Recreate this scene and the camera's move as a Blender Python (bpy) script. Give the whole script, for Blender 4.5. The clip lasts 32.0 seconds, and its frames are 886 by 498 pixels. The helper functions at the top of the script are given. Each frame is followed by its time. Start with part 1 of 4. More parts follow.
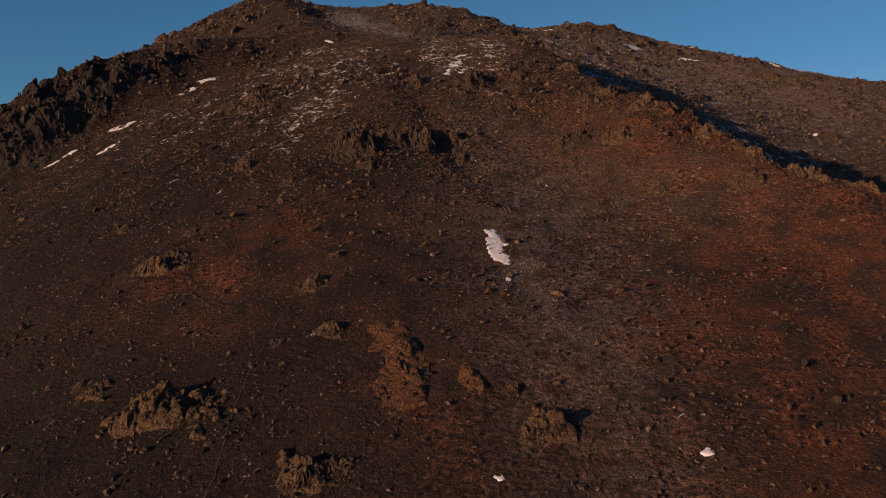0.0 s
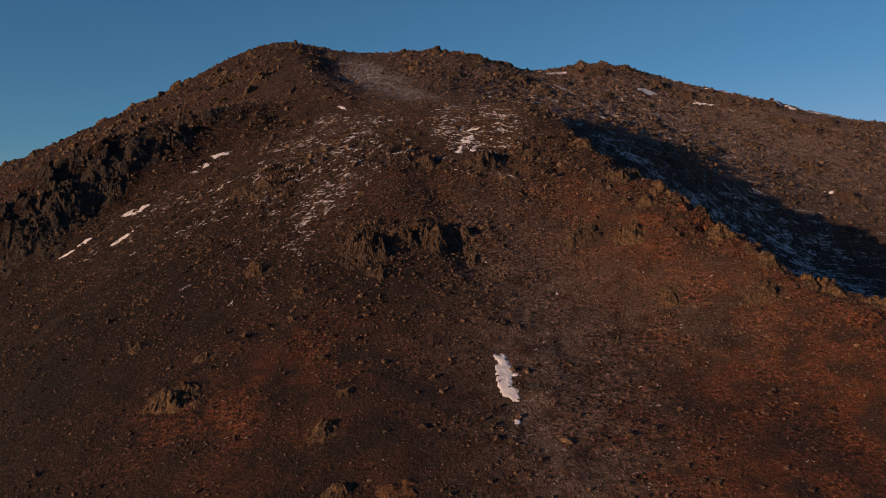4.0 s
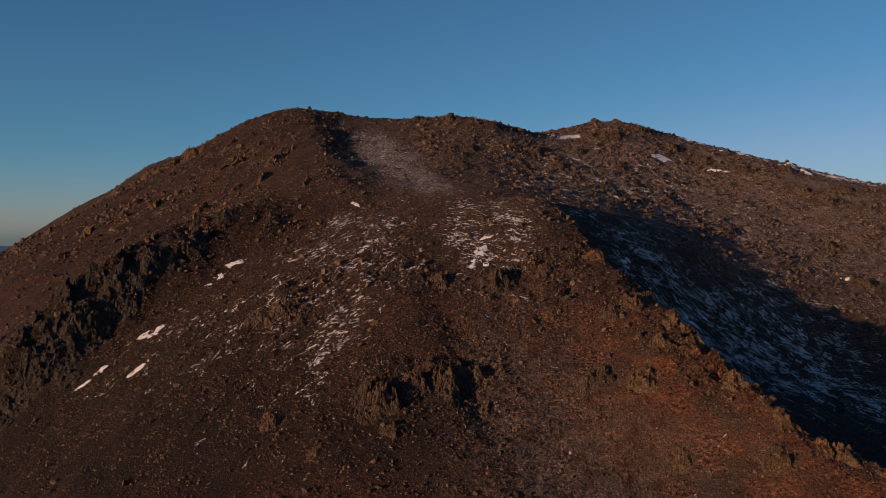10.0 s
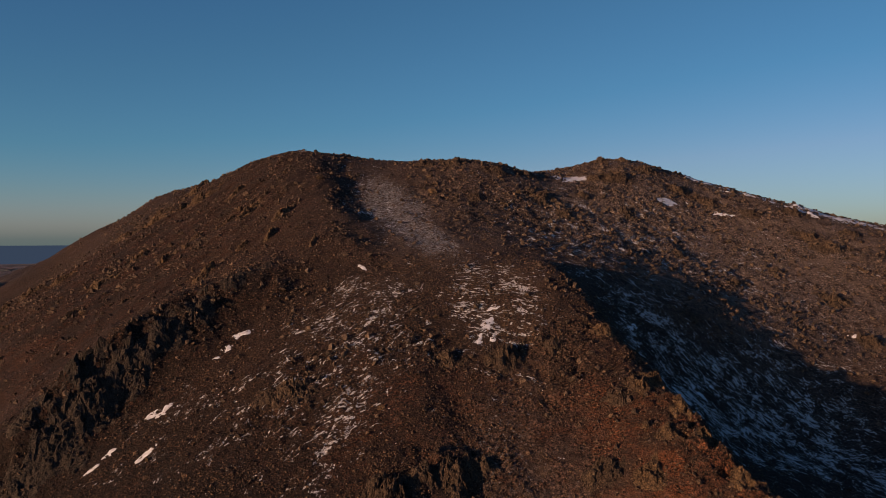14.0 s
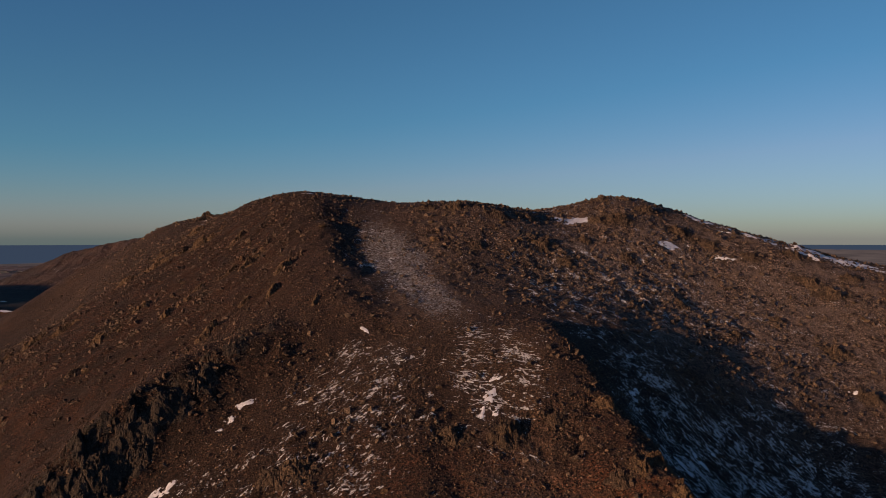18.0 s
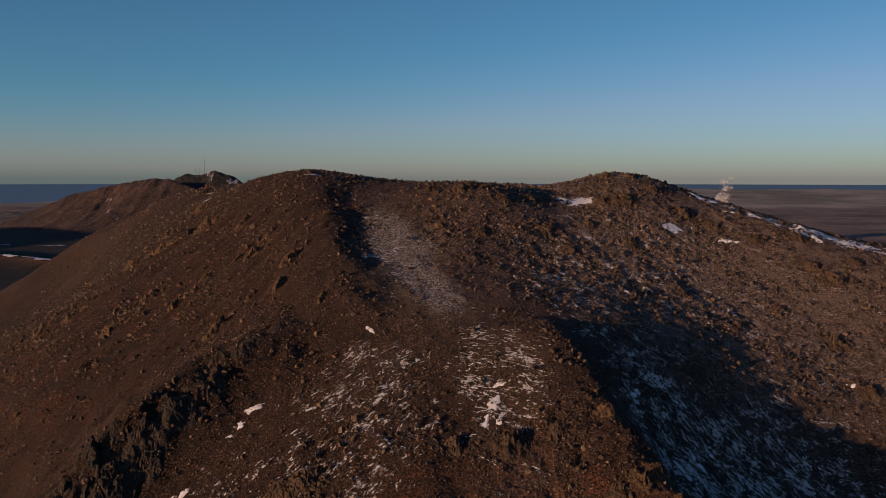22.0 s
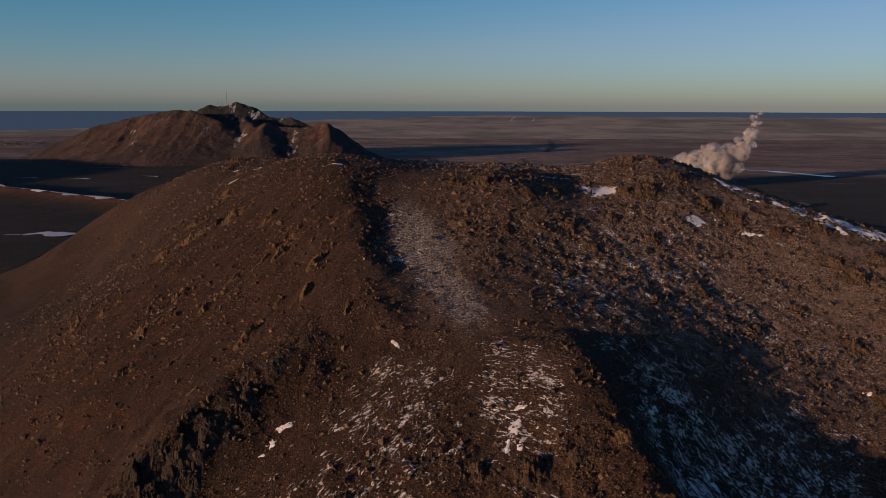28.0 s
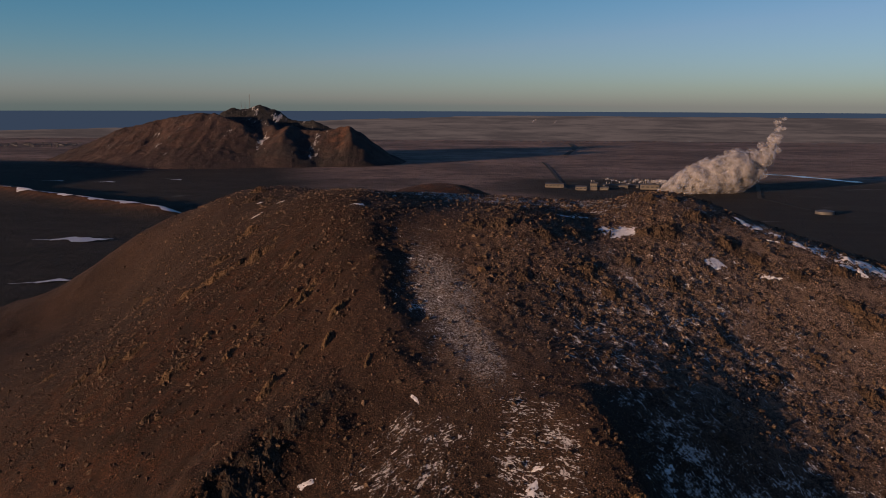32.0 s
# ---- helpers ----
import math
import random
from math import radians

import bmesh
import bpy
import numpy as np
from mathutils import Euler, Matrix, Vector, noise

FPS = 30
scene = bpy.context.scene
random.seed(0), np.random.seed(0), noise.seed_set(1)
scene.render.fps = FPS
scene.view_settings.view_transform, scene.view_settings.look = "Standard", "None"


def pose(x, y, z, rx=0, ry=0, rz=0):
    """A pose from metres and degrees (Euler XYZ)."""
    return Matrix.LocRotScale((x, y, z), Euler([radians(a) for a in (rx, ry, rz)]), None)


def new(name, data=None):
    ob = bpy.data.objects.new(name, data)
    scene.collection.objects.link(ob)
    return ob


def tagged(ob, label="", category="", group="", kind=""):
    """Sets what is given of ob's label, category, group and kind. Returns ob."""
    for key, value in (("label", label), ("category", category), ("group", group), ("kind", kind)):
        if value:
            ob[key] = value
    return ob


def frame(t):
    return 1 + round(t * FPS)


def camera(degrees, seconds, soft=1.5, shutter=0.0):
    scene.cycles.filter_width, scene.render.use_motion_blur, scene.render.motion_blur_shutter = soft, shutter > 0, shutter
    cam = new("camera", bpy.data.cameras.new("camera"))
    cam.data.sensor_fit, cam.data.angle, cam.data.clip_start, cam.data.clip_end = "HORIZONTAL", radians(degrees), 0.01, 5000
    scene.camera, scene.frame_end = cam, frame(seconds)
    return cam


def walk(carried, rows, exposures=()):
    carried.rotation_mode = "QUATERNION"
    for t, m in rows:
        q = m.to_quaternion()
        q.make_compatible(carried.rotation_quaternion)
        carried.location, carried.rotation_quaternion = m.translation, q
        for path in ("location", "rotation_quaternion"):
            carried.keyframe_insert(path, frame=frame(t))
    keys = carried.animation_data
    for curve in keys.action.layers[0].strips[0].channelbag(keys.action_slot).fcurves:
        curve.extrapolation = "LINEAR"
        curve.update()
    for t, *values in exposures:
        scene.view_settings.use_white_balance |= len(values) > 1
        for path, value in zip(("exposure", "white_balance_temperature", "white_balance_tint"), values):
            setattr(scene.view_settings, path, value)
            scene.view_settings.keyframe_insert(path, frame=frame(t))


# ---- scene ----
cam = camera(57.7, 32.0, soft=0.5)
# seconds, east, ahead, up (metres), yaw, pitch, roll (degrees): a straight climb, and one slow downward tilt
ROWS = [
    (0.0, 0.0, 0.0, 132.0, -0.15, -0.74, 0.31),
    (0.5, 0.1, 0.02, 133.48, 0.03, -0.74, 0.3),
    (1.0, 0.19, 0.03, 134.95, 0.23, -0.74, 0.3),
    (1.5, 0.27, 0.05, 136.42, 0.39, -0.74, 0.29),
    (2.0, 0.35, 0.06, 137.89, 0.51, -0.74, 0.28),
    (2.5, 0.41, 0.08, 139.35, 0.62, -0.74, 0.27),
    (3.0, 0.47, 0.09, 140.81, 0.72, -0.73, 0.26),
    (3.5, 0.52, 0.1, 142.27, 0.82, -0.73, 0.25),
    (5.5, 0.65, 0.14, 148.08, 1.22, -0.73, 0.22),
    (6.0, 0.67, 0.15, 149.52, 1.3, -0.73, 0.21),
    (6.5, 0.68, 0.15, 150.96, 1.37, -0.73, 0.21),
    (7.0, 0.69, 0.16, 152.4, 1.46, -0.73, 0.2),
    (7.5, 0.69, 0.16, 153.84, 1.53, -0.72, 0.19),
    (8.0, 0.68, 0.17, 155.28, 1.6, -0.72, 0.18),
    (8.5, 0.67, 0.17, 156.71, 1.67, -0.72, 0.17),
    (9.0, 0.66, 0.17, 158.14, 1.74, -0.72, 0.17),
    (9.5, 0.64, 0.17, 159.57, 1.82, -0.72, 0.16),
    (10.0, 0.61, 0.17, 160.99, 1.86, -0.72, 0.15),
    (10.5, 0.58, 0.17, 162.42, 1.93, -0.72, 0.14),
    (11.0, 0.55, 0.16, 163.84, 2.0, -0.72, 0.13),
    (11.5, 0.52, 0.16, 165.26, 2.04, -0.72, 0.13),
    (12.0, 0.48, 0.16, 166.67, 2.08, -0.72, 0.12),
    (12.5, 0.44, 0.15, 168.09, 2.11, -0.72, 0.11),
    (13.0, 0.4, 0.14, 169.5, 2.14, -0.71, 0.1),
    (13.5, 0.35, 0.14, 170.91, 2.15, -0.71, 0.09),
    (14.0, 0.3, 0.13, 172.32, 2.19, -0.71, 0.09),
    (14.5, 0.25, 0.12, 173.73, 2.19, -0.71, 0.08),
    (16.5, 0.04, 0.07, 179.34, 2.16, -0.71, 0.05),
    (17.0, -0.02, 0.06, 180.74, 2.2, -0.71, 0.04),
    (17.5, -0.07, 0.04, 182.14, 2.2, -0.7, 0.03),
    (18.0, -0.13, 0.03, 183.54, 2.18, -0.7, 0.02),
    (18.5, -0.18, 0.01, 184.93, 2.22, -0.7, 0.01),
    (19.0, -0.24, -0.01, 186.32, 2.23, -0.7, 0.01),
    (19.5, -0.29, -0.03, 187.72, 2.24, -0.7, -0.0),
    (20.0, -0.35, -0.05, 189.11, 2.26, -1.07, -0.01),
    (20.5, -0.4, -0.07, 190.5, 2.26, -1.78, -0.02),
    (21.0, -0.45, -0.09, 191.88, 2.29, -2.63, -0.02),
    (21.5, -0.5, -0.11, 193.27, 2.3, -3.8, -0.03),
    (22.0, -0.54, -0.14, 194.66, 2.35, -5.0, -0.04),
    (22.5, -0.59, -0.16, 196.04, 2.39, -5.95, -0.05),
    (23.0, -0.63, -0.19, 197.42, 2.43, -6.66, -0.06),
    (23.5, -0.67, -0.21, 198.8, 2.53, -7.39, -0.06),
    (24.0, -0.7, -0.24, 200.19, 2.63, -8.12, -0.07),
    (24.5, -0.74, -0.27, 201.57, 2.72, -8.74, -0.08),
    (26.5, -0.83, -0.39, 207.08, 3.35, -10.09, -0.11),
    (27.0, -0.84, -0.43, 208.46, 3.54, -10.09, -0.12),
    (27.5, -0.85, -0.46, 209.83, 3.75, -10.09, -0.12),
    (28.0, -0.85, -0.5, 211.21, 3.97, -10.09, -0.13),
    (28.5, -0.85, -0.53, 212.58, 4.14, -10.09, -0.14),
    (29.0, -0.84, -0.57, 213.96, 4.38, -10.09, -0.15),
    (29.5, -0.83, -0.61, 215.33, 4.56, -10.09, -0.15),
    (30.0, -0.81, -0.65, 216.7, 4.77, -10.09, -0.16),
    (30.5, -0.78, -0.69, 218.07, 4.95, -10.09, -0.17),
    (31.0, -0.74, -0.73, 219.45, 5.11, -10.09, -0.18),
    (31.5, -0.7, -0.77, 220.82, 5.29, -10.09, -0.18),
    (32.0, -0.66, -0.81, 222.19, 5.47, -10.09, -0.19),
]
walk(cam, [(t, pose(x, y, z, 90 + pitch, roll, yaw)) for t, x, y, z, yaw, pitch, roll in ROWS],
     exposures=[(0.0, 0.38, 6650.0, 11.5), (32.0, 0.38, 6650.0, 11.5)])

# ---- world, sun, exposure ----
SUN_FROM = Vector((-0.760, -0.650, 0.0))   # horizontal bearing towards the sun
SUN_UP = 5.5                               # degrees above the horizon
world = bpy.data.worlds.new("world")
scene.world = world
world.use_nodes = True
wn, wl = world.node_tree.nodes, world.node_tree.links
sky = wn.new("ShaderNodeTexSky")
sky.sky_type, sky.sun_disc = "NISHITA", False
sky.sun_elevation = radians(SUN_UP)
sky.sun_rotation = math.atan2(SUN_FROM.x, SUN_FROM.y)
sky.air_density, sky.dust_density, sky.ozone_density, sky.altitude = 0.65, 0.75, 2.5, 150
# clear northern air: red fades faster than green and blue away from the horizon
def sum_node(kind, a, b):
    n = wn.new("ShaderNodeMath")
    n.operation = kind
    for k, v in enumerate((a, b)):
        if isinstance(v, float):
            n.inputs[k].default_value = v
        else:
            wl.new(v, n.inputs[k])
    return n.outputs[0]


split, join = wn.new("ShaderNodeSeparateColor"), wn.new("ShaderNodeCombineColor")
wl.new(sky.outputs[0], split.inputs[0])
r, g, b = split.outputs
low_red = sum_node("MAXIMUM", sum_node("MULTIPLY", sum_node("POWER", r, 1.08), 0.74), sum_node("MULTIPLY", sum_node("POWER", r, 2.0), 0.81))
wl.new(sum_node("MINIMUM", low_red, sum_node("MULTIPLY", r, 1.16)), join.inputs[0])
wl.new(g, join.inputs[1])
wl.new(sum_node("MAXIMUM", sum_node("MULTIPLY", sum_node("POWER", b, 0.75), 1.25), b), join.inputs[2])
# under a dip of 0.4 degrees lie the sea and, nearer, the far lava lowland in haze, out to the horizon
def far_mix(fac, a, b):
    n = wn.new("ShaderNodeMix")
    n.data_type = "RGBA"
    for k, v in ((0, fac), (6, a), (7, b)):
        if isinstance(v, tuple):
            n.inputs[k].default_value = (*v, 1)
        else:
            wl.new(v, n.inputs[k])
    return n.outputs[2]


def far_range(value, a, b, lo, hi):
    n = wn.new("ShaderNodeMapRange")
    n.interpolation_type = "SMOOTHSTEP"
    for k, v in zip(range(1, 5), (a, b, lo, hi)):
        n.inputs[k].default_value = v
    wl.new(value, n.inputs[0])
    return n.outputs[0]


toward_sky = wn.new("ShaderNodeTexCoord").outputs["Generated"]
axes, squeeze, relief = wn.new("ShaderNodeSeparateXYZ"), wn.new("ShaderNodeMapping"), wn.new("ShaderNodeTexNoise")
wl.new(toward_sky, axes.inputs[0])
wl.new(toward_sky, squeeze.inputs["Vector"])
squeeze.inputs["Scale"].default_value = (9, 9, 160)
relief.inputs["Scale"].default_value, relief.inputs["Detail"].default_value, relief.inputs["Roughness"].default_value = 1.6, 6.0, 0.65
wl.new(squeeze.outputs[0], relief.inputs["Vector"])
coast = sum_node("ADD", far_range(axes.outputs[0], -0.58, 0.02, -0.0275, -0.0118), sum_node("MULTIPLY", sum_node("SUBTRACT", relief.outputs["Fac"], 0.5), 0.004))
# the lowland's haze is painted into these pale tones
land = far_mix(far_range(relief.outputs["Fac"], 0.36, 0.64, 0.0, 1.0), (0.46, 0.36, 0.37), (0.82, 0.62, 0.60))
sea_and_land = far_mix(sum_node("GREATER_THAN", axes.outputs[2], coast), land, (0.29, 0.44, 0.74))
wl.new(far_mix(sum_node("GREATER_THAN", axes.outputs[2], -0.0065), sea_and_land, join.outputs[0]), wn["Background"].inputs[0])
wn["Background"].inputs[1].default_value = 0.095
lamp = bpy.data.lights.new("sun", "SUN")
lamp.energy, lamp.angle, lamp.color = 5.0, radians(0.6), (1.0, 0.60, 0.34)
sun = new("sun", lamp)
toward = Vector((SUN_FROM.x, SUN_FROM.y, math.tan(radians(SUN_UP)))).normalized()
sun.matrix_world = Matrix.Translation((0, 0, 400)) @ toward.to_track_quat("Z", "Y").to_matrix().to_4x4()
scene.view_settings.exposure = 0.0


# ---- small numeric tools ----
def lattice(seed):
    return np.random.RandomState(seed).uniform(-1, 1, (256, 256))


TABLES = [lattice(s) for s in range(8)]


def vnoise(x, y, seed=0):
    """Smooth value noise in the plane, -1 to 1."""
    t = TABLES[seed % 8]
    xi, yi = np.floor(x).astype(int), np.floor(y).astype(int)
    u, v = x - xi, y - yi
    u, v = u * u * u * (u * (u * 6 - 15) + 10), v * v * v * (v * (v * 6 - 15) + 10)
    a, b = t[xi & 255, yi & 255], t[(xi + 1) & 255, yi & 255]
    c, d = t[xi & 255, (yi + 1) & 255], t[(xi + 1) & 255, (yi + 1) & 255]
    return (a * (1 - u) + b * u) * (1 - v) + (c * (1 - u) + d * u) * v


def fbm(x, y, size, octaves=4, seed=0, gain=0.5, ridged=False):
    out, amp, total = np.zeros(np.shape(x)), 1.0, 0.0
    for k in range(octaves):
        ca, sa = math.cos(0.7 * k + seed), math.sin(0.7 * k + seed)
        n = vnoise((x * ca - y * sa) / size + 17.3 * k, (x * sa + y * ca) / size + 9.1 * seed, seed + k)
        out = out + amp * ((1 - 2 * np.abs(n)) if ridged else n)
        total, amp, size = total + amp, amp * gain, size * 0.5
    return out / total


def cells(x, y, size, seed=0):
    """Broken blocks: a random level for each cell, and the distance from its cracks."""
    px, py = x / size, y / size
    xi, yi = np.floor(px).astype(int), np.floor(py).astype(int)
    first, second, level = np.full(np.shape(x), 9.0), np.full(np.shape(x), 9.0), np.zeros(np.shape(x))
    ta, tb, tc = TABLES[seed % 8], TABLES[(seed + 1) % 8], TABLES[(seed + 2) % 8]
    for i in (-1, 0, 1):
        for k in (-1, 0, 1):
            cx, cy = (xi + i) & 255, (yi + k) & 255
            dx, dy = px - (xi + i + 0.5 + 0.45 * ta[cx, cy]), py - (yi + k + 0.5 + 0.45 * tb[cx, cy])
            d = np.hypot(dx, dy)
            tilt = tc[cx, cy] + 0.9 * (dx * tb[cy, cx] + dy * ta[cy, cx])
            near = d < first
            second = np.where(near, first, np.minimum(second, d))
            level = np.where(near, tilt, level)
            first = np.where(near, d, first)
    return level, second - first


def smooth(a, b, x):
    t = np.clip((x - a) / (b - a), 0, 1)
    return t * t * (3 - 2 * t)


def blob(x, y, cx, cy, rx, ry=None, turn=0.0):
    ry = ry or rx
    c, s = math.cos(radians(turn)), math.sin(radians(turn))
    u, v = (x - cx) * c + (y - cy) * s, -(x - cx) * s + (y - cy) * c
    return np.exp(-0.5 * ((u / rx) ** 2 + (v / ry) ** 2))


def grid_mesh(name, xs, ys, z, attributes=()):
    """A sheet over the grid xs by ys with the heights z[ix, iy]."""
    nx, ny = len(xs), len(ys)
    gx, gy = np.meshgrid(xs, ys, indexing="ij")
    co = np.stack([gx, gy, z], -1).reshape(-1, 3).astype(np.float32)
    i = np.arange(nx * ny).reshape(nx, ny)
    quads = np.stack([i[:-1, :-1], i[1:, :-1], i[1:, 1:], i[:-1, 1:]], -1).reshape(-1, 4)
    me = raw_mesh(name, co, quads)
    for key, values in attributes:
        layer = me.attributes.new(key, "FLOAT", "POINT")
        layer.data.foreach_set("value", np.asarray(values, np.float32).ravel())
    return me


def raw_mesh(name, co, faces, soft=True):
    me = bpy.data.meshes.new(name)
    n, k = faces.shape
    me.vertices.add(len(co))
    me.vertices.foreach_set("co", np.asarray(co, np.float32).ravel())
    me.loops.add(n * k)
    me.loops.foreach_set("vertex_index", faces.astype(np.int32).ravel())
    me.polygons.add(n)
    me.polygons.foreach_set("loop_start", np.arange(0, n * k, k, dtype=np.int32))
    me.polygons.foreach_set("use_smooth", np.full(n, soft))
    me.update(calc_edges=True)
    return me


def part(name, bm, material, parent=None, label=""):
    me = bpy.data.meshes.new(name)
    bm.to_mesh(me)
    bm.free()
    me.materials.append(material)
    ob = new(name, me)
    ob.parent = parent
    return tagged(ob, label=label)


def box(bm, cx, cy, cz, sx, sy, sz, turn=0.0):
    m = pose(cx, cy, cz, 0, 0, turn) @ Matrix.Diagonal((sx, sy, sz, 1))
    return bmesh.ops.create_cube(bm, size=1, matrix=m)["verts"]


# ---- shape of the land ----
PLAIN = 25.0
# knolls, shoulders and hollows of the hill: east, ahead, height, half length, half width, turn
DOME = (-9.2, 242.9, 186.7, 172.7, 285.8, 60.6)
RISES = [
    (44.8, 250.4, 5.0, 39.1, 11.7, 80.8), (-49.2, 219.8, 8.6, 30.6, 16.1, 118.3), (-130.3, 294.6, 14.0, 35.8, 24.2, 9.4),
    (-0.2, 209.0, 7.1, 14.8, 16.9, 63.4), (-19.0, 9.3, 7.9, 48.4, 26.7, 104.1), (65.9, 243.4, 5.2, 26.5, 17.4, 145.8),
    (-124.1, 281.7, 1.3, 34.1, 25.1, 143.7), (160.8, 227.6, 15.2, 31.3, 21.8, 149.3), (-27.0, 362.0, 22.0, 34.0, 22.0, 8.0),
]
HOLLOWS = [
    (-169.1, 266.3, -13.2, 78.4, 22.7, 112.6), (82.1, 169.3, -20.4, 66.7, 31.2, 162.6), (41.3, 103.5, -12.8, 33.8, 26.1, 71.3), (47.0, 131.0, -6.5, 21.0, 13.0, 24.0), (80.0, 108.0, -19.0, 23.0, 31.0, 0.0),
    (-126.1, 242.0, -11.7, 34.2, 17.2, 112.8), (-136.4, 283.2, -7.1, 34.4, 15.3, 49.0),
]
# three rocky spurs, each steep on its eastern side
SPUR_EAST = [(10, 152, 0), (14, 142, 3.8), (20, 128, 5.8), (26.5, 114, 7.0), (29.3, 101, 8.3), (36.5, 88, 7.4), (43.5, 82, 6.5), (52, 73, 4.6), (62, 54, 2), (70, 38, 0)]
SPUR_WEST = [(-76, 84, 0), (-66, 104, 6.0), (-60, 115, 7.2), (-54.6, 122, 7.6), (-48, 128, 7.0), (-40, 140, 4), (-35, 150, 0)]
SPUR_TOP = [(-19, 143, 0), (-25, 152, 2.2), (-31.5, 168, 3.0), (-37, 189, 2.8), (-43.5, 207, 1.8), (-48, 228, 0)]
# the runnel down the middle of the slope: depths
GULLY = [(-7, 126, 0), (-4.5, 117, 0.6), (-1.5, 107, 0.8), (1.2, 99, 0.9), (2.5, 93, 0.5), (3.5, 86, 0)]


def spur(line, west, east, x, y):
    """Height of a crest line (east, ahead, height) with unlike flanks."""
    best, side, top = np.full(np.shape(x), 1e9), np.zeros(np.shape(x)), np.zeros(np.shape(x))
    for a, b in zip(line, line[1:]):
        sx, sy = b[0] - a[0], b[1] - a[1]
        u = np.clip(((x - a[0]) * sx + (y - a[1]) * sy) / (sx * sx + sy * sy), 0, 1)
        dx, dy = x - a[0] - u * sx, y - a[1] - u * sy
        d = np.hypot(dx, dy)
        near = d < best
        best, side, top = np.where(near, d, best), np.where(near, dx, side), np.where(near, a[2] + (b[2] - a[2]) * u, top)
    return top * np.exp(-(best / np.where(side > 0, east, west)) ** 2)


def broad(x, y):
    """The hill without its roughness."""
    z = np.full(np.shape(x), 8.0)
    for cx, cy, h, rx, ry, turn in [DOME] + RISES + HOLLOWS:
        z = z + h * blob(x, y, cx, cy, rx, ry, turn)
    wx, wy = x + 1.6 * fbm(x, y, 9, 3, 5), y + 1.6 * fbm(x, y, 9, 3, 6)
    z = z - spur(GULLY, 2.6, 3.6, x + 1.2 * (wx - x), y)
    return z + spur(SPUR_EAST, 12, 4.5, wx, wy) + spur(SPUR_WEST, 11, 6.0, x + 2.2 * (wx - x), y + 2.2 * (wy - y)) + spur(SPUR_TOP, 18, 6.0, x + 2.2 * (wx - x), y + 2.2 * (wy - y))


def rockiness(x, y):
    """0 on smooth scoria, 1 where blocks break the surface."""
    wx, wy = x + 2.5 * fbm(x, y, 12, 3, 2), y + 2.5 * fbm(x, y, 12, 3, 3)
    r = 0.12 * spur(SPUR_EAST, 4, 5, wx, wy) + 0.20 * spur(SPUR_WEST, 2.5, 8, wx, wy) + 0.16 * spur(SPUR_TOP, 3, 8, wx, wy)
    r = r + 0.75 * smooth(150, 185, y + 0.25 * x) * smooth(-24, 0, x) + 0.30 * blob(x, y, -80, 190, 30, 40)
    r = r + 0.8 * blob(x, y, -4, 96, 11, 4, 20) + 0.7 * blob(x, y, 5, 119, 15, 4) + 0.45 * blob(x, y, 20, 106, 8, 9) + 0.4 * blob(x, y, -26, 111, 6, 5) + 0.35 * blob(x, y, 2, 104, 10, 16) + 0.3 * blob(x, y, -12, 118, 14, 14) + 0.2 * blob(x, y, -30, 100, 18, 18)
    return np.clip(r * (0.65 + 0.9 * fbm(x, y, 7, 3, 4)), 0, 1.5)


def height(x, y):
    x, y = np.asarray(x, float), np.asarray(y, float)
    r = rockiness(x, y)
    rough = 0.16 + 0.95 * np.clip(r, 0, 1)
    z = broad(x, y) + 0.55 * fbm(x, y, 14, 3, 1) + 0.20 * fbm(x, y, 3.2, 3, 2)
    wx, wy = x + 0.5 * fbm(x, y, 2.4, 2, 1), y + 0.5 * fbm(x, y, 2.4, 2, 4)
    big, crack = cells(wx, wy, 3.4, 1)
    small, _ = cells(wx, wy, 1.5, 4)
    lump, _ = cells(x + 0.3 * fbm(x, y, 1.1, 2, 2), y + 0.3 * fbm(x, y, 1.1, 2, 6), 1.05, 6)
    z = z + rough * (0.15 * lump + 0.18 * fbm(x, y, 1.15, 2, 7, 0.8))
    # ribs and runnels down the western flank
    flank = blob(x, y, -82, 180, 34, 62)
    bearing, down = np.arctan2(y - 243, x + 9) * 95, np.hypot(x + 9, y - 243) * 0.22
    z = z + flank * (0.9 * fbm(bearing, down, 9, 4, 2, 0.6) + 0.4 * fbm(bearing, down * 1.6, 3, 3, 5, 0.6, True))
    # small terraces of creeping scree across the middle slope
    creep = blob(x, y, -24, 112, 16, 22)
    z = z + 0.16 * creep * fbm(0.82 * x + 0.57 * y, 2.6 * (0.82 * y - 0.57 * x), 3.2, 3, 3, 0.6)
    crag = np.clip(0.10 * spur(SPUR_EAST, 5, 4, x, y) + 0.13 * spur(SPUR_WEST, 3, 8, x, y), 0, 1)
    k = 0.30 + 0.55 * crag
    z = z + r * (k * big + 0.7 * k * small + 0.5 * k * fbm(x, y, 4.5, 3, 3, 0.6, True) - 0.5 * k * (1 - smooth(0, 0.12, crack)))
    return z


def ground_at(x, y):
    return float(height(np.array([x]), np.array([y]))[0])


def plain(x, y):
    r = np.hypot(x, y)
    z = PLAIN + 3.0 * fbm(x, y, 420, 4, 3) + 0.8 * fbm(x, y, 60, 3, 5)
    z = z - 6 * smooth(3000, 4900, r)
    # an unseen hill west of the plain, added to shade the mountain's foot
    z = z + 118 * blob(x, y, -2150, 1750, 620, 170, 130)
    # a low crater row on the western plain
    z = z + 16 * np.exp(-(crater_row(x, y) / 34) ** 2) * smooth(-560, -680, x)
    return z


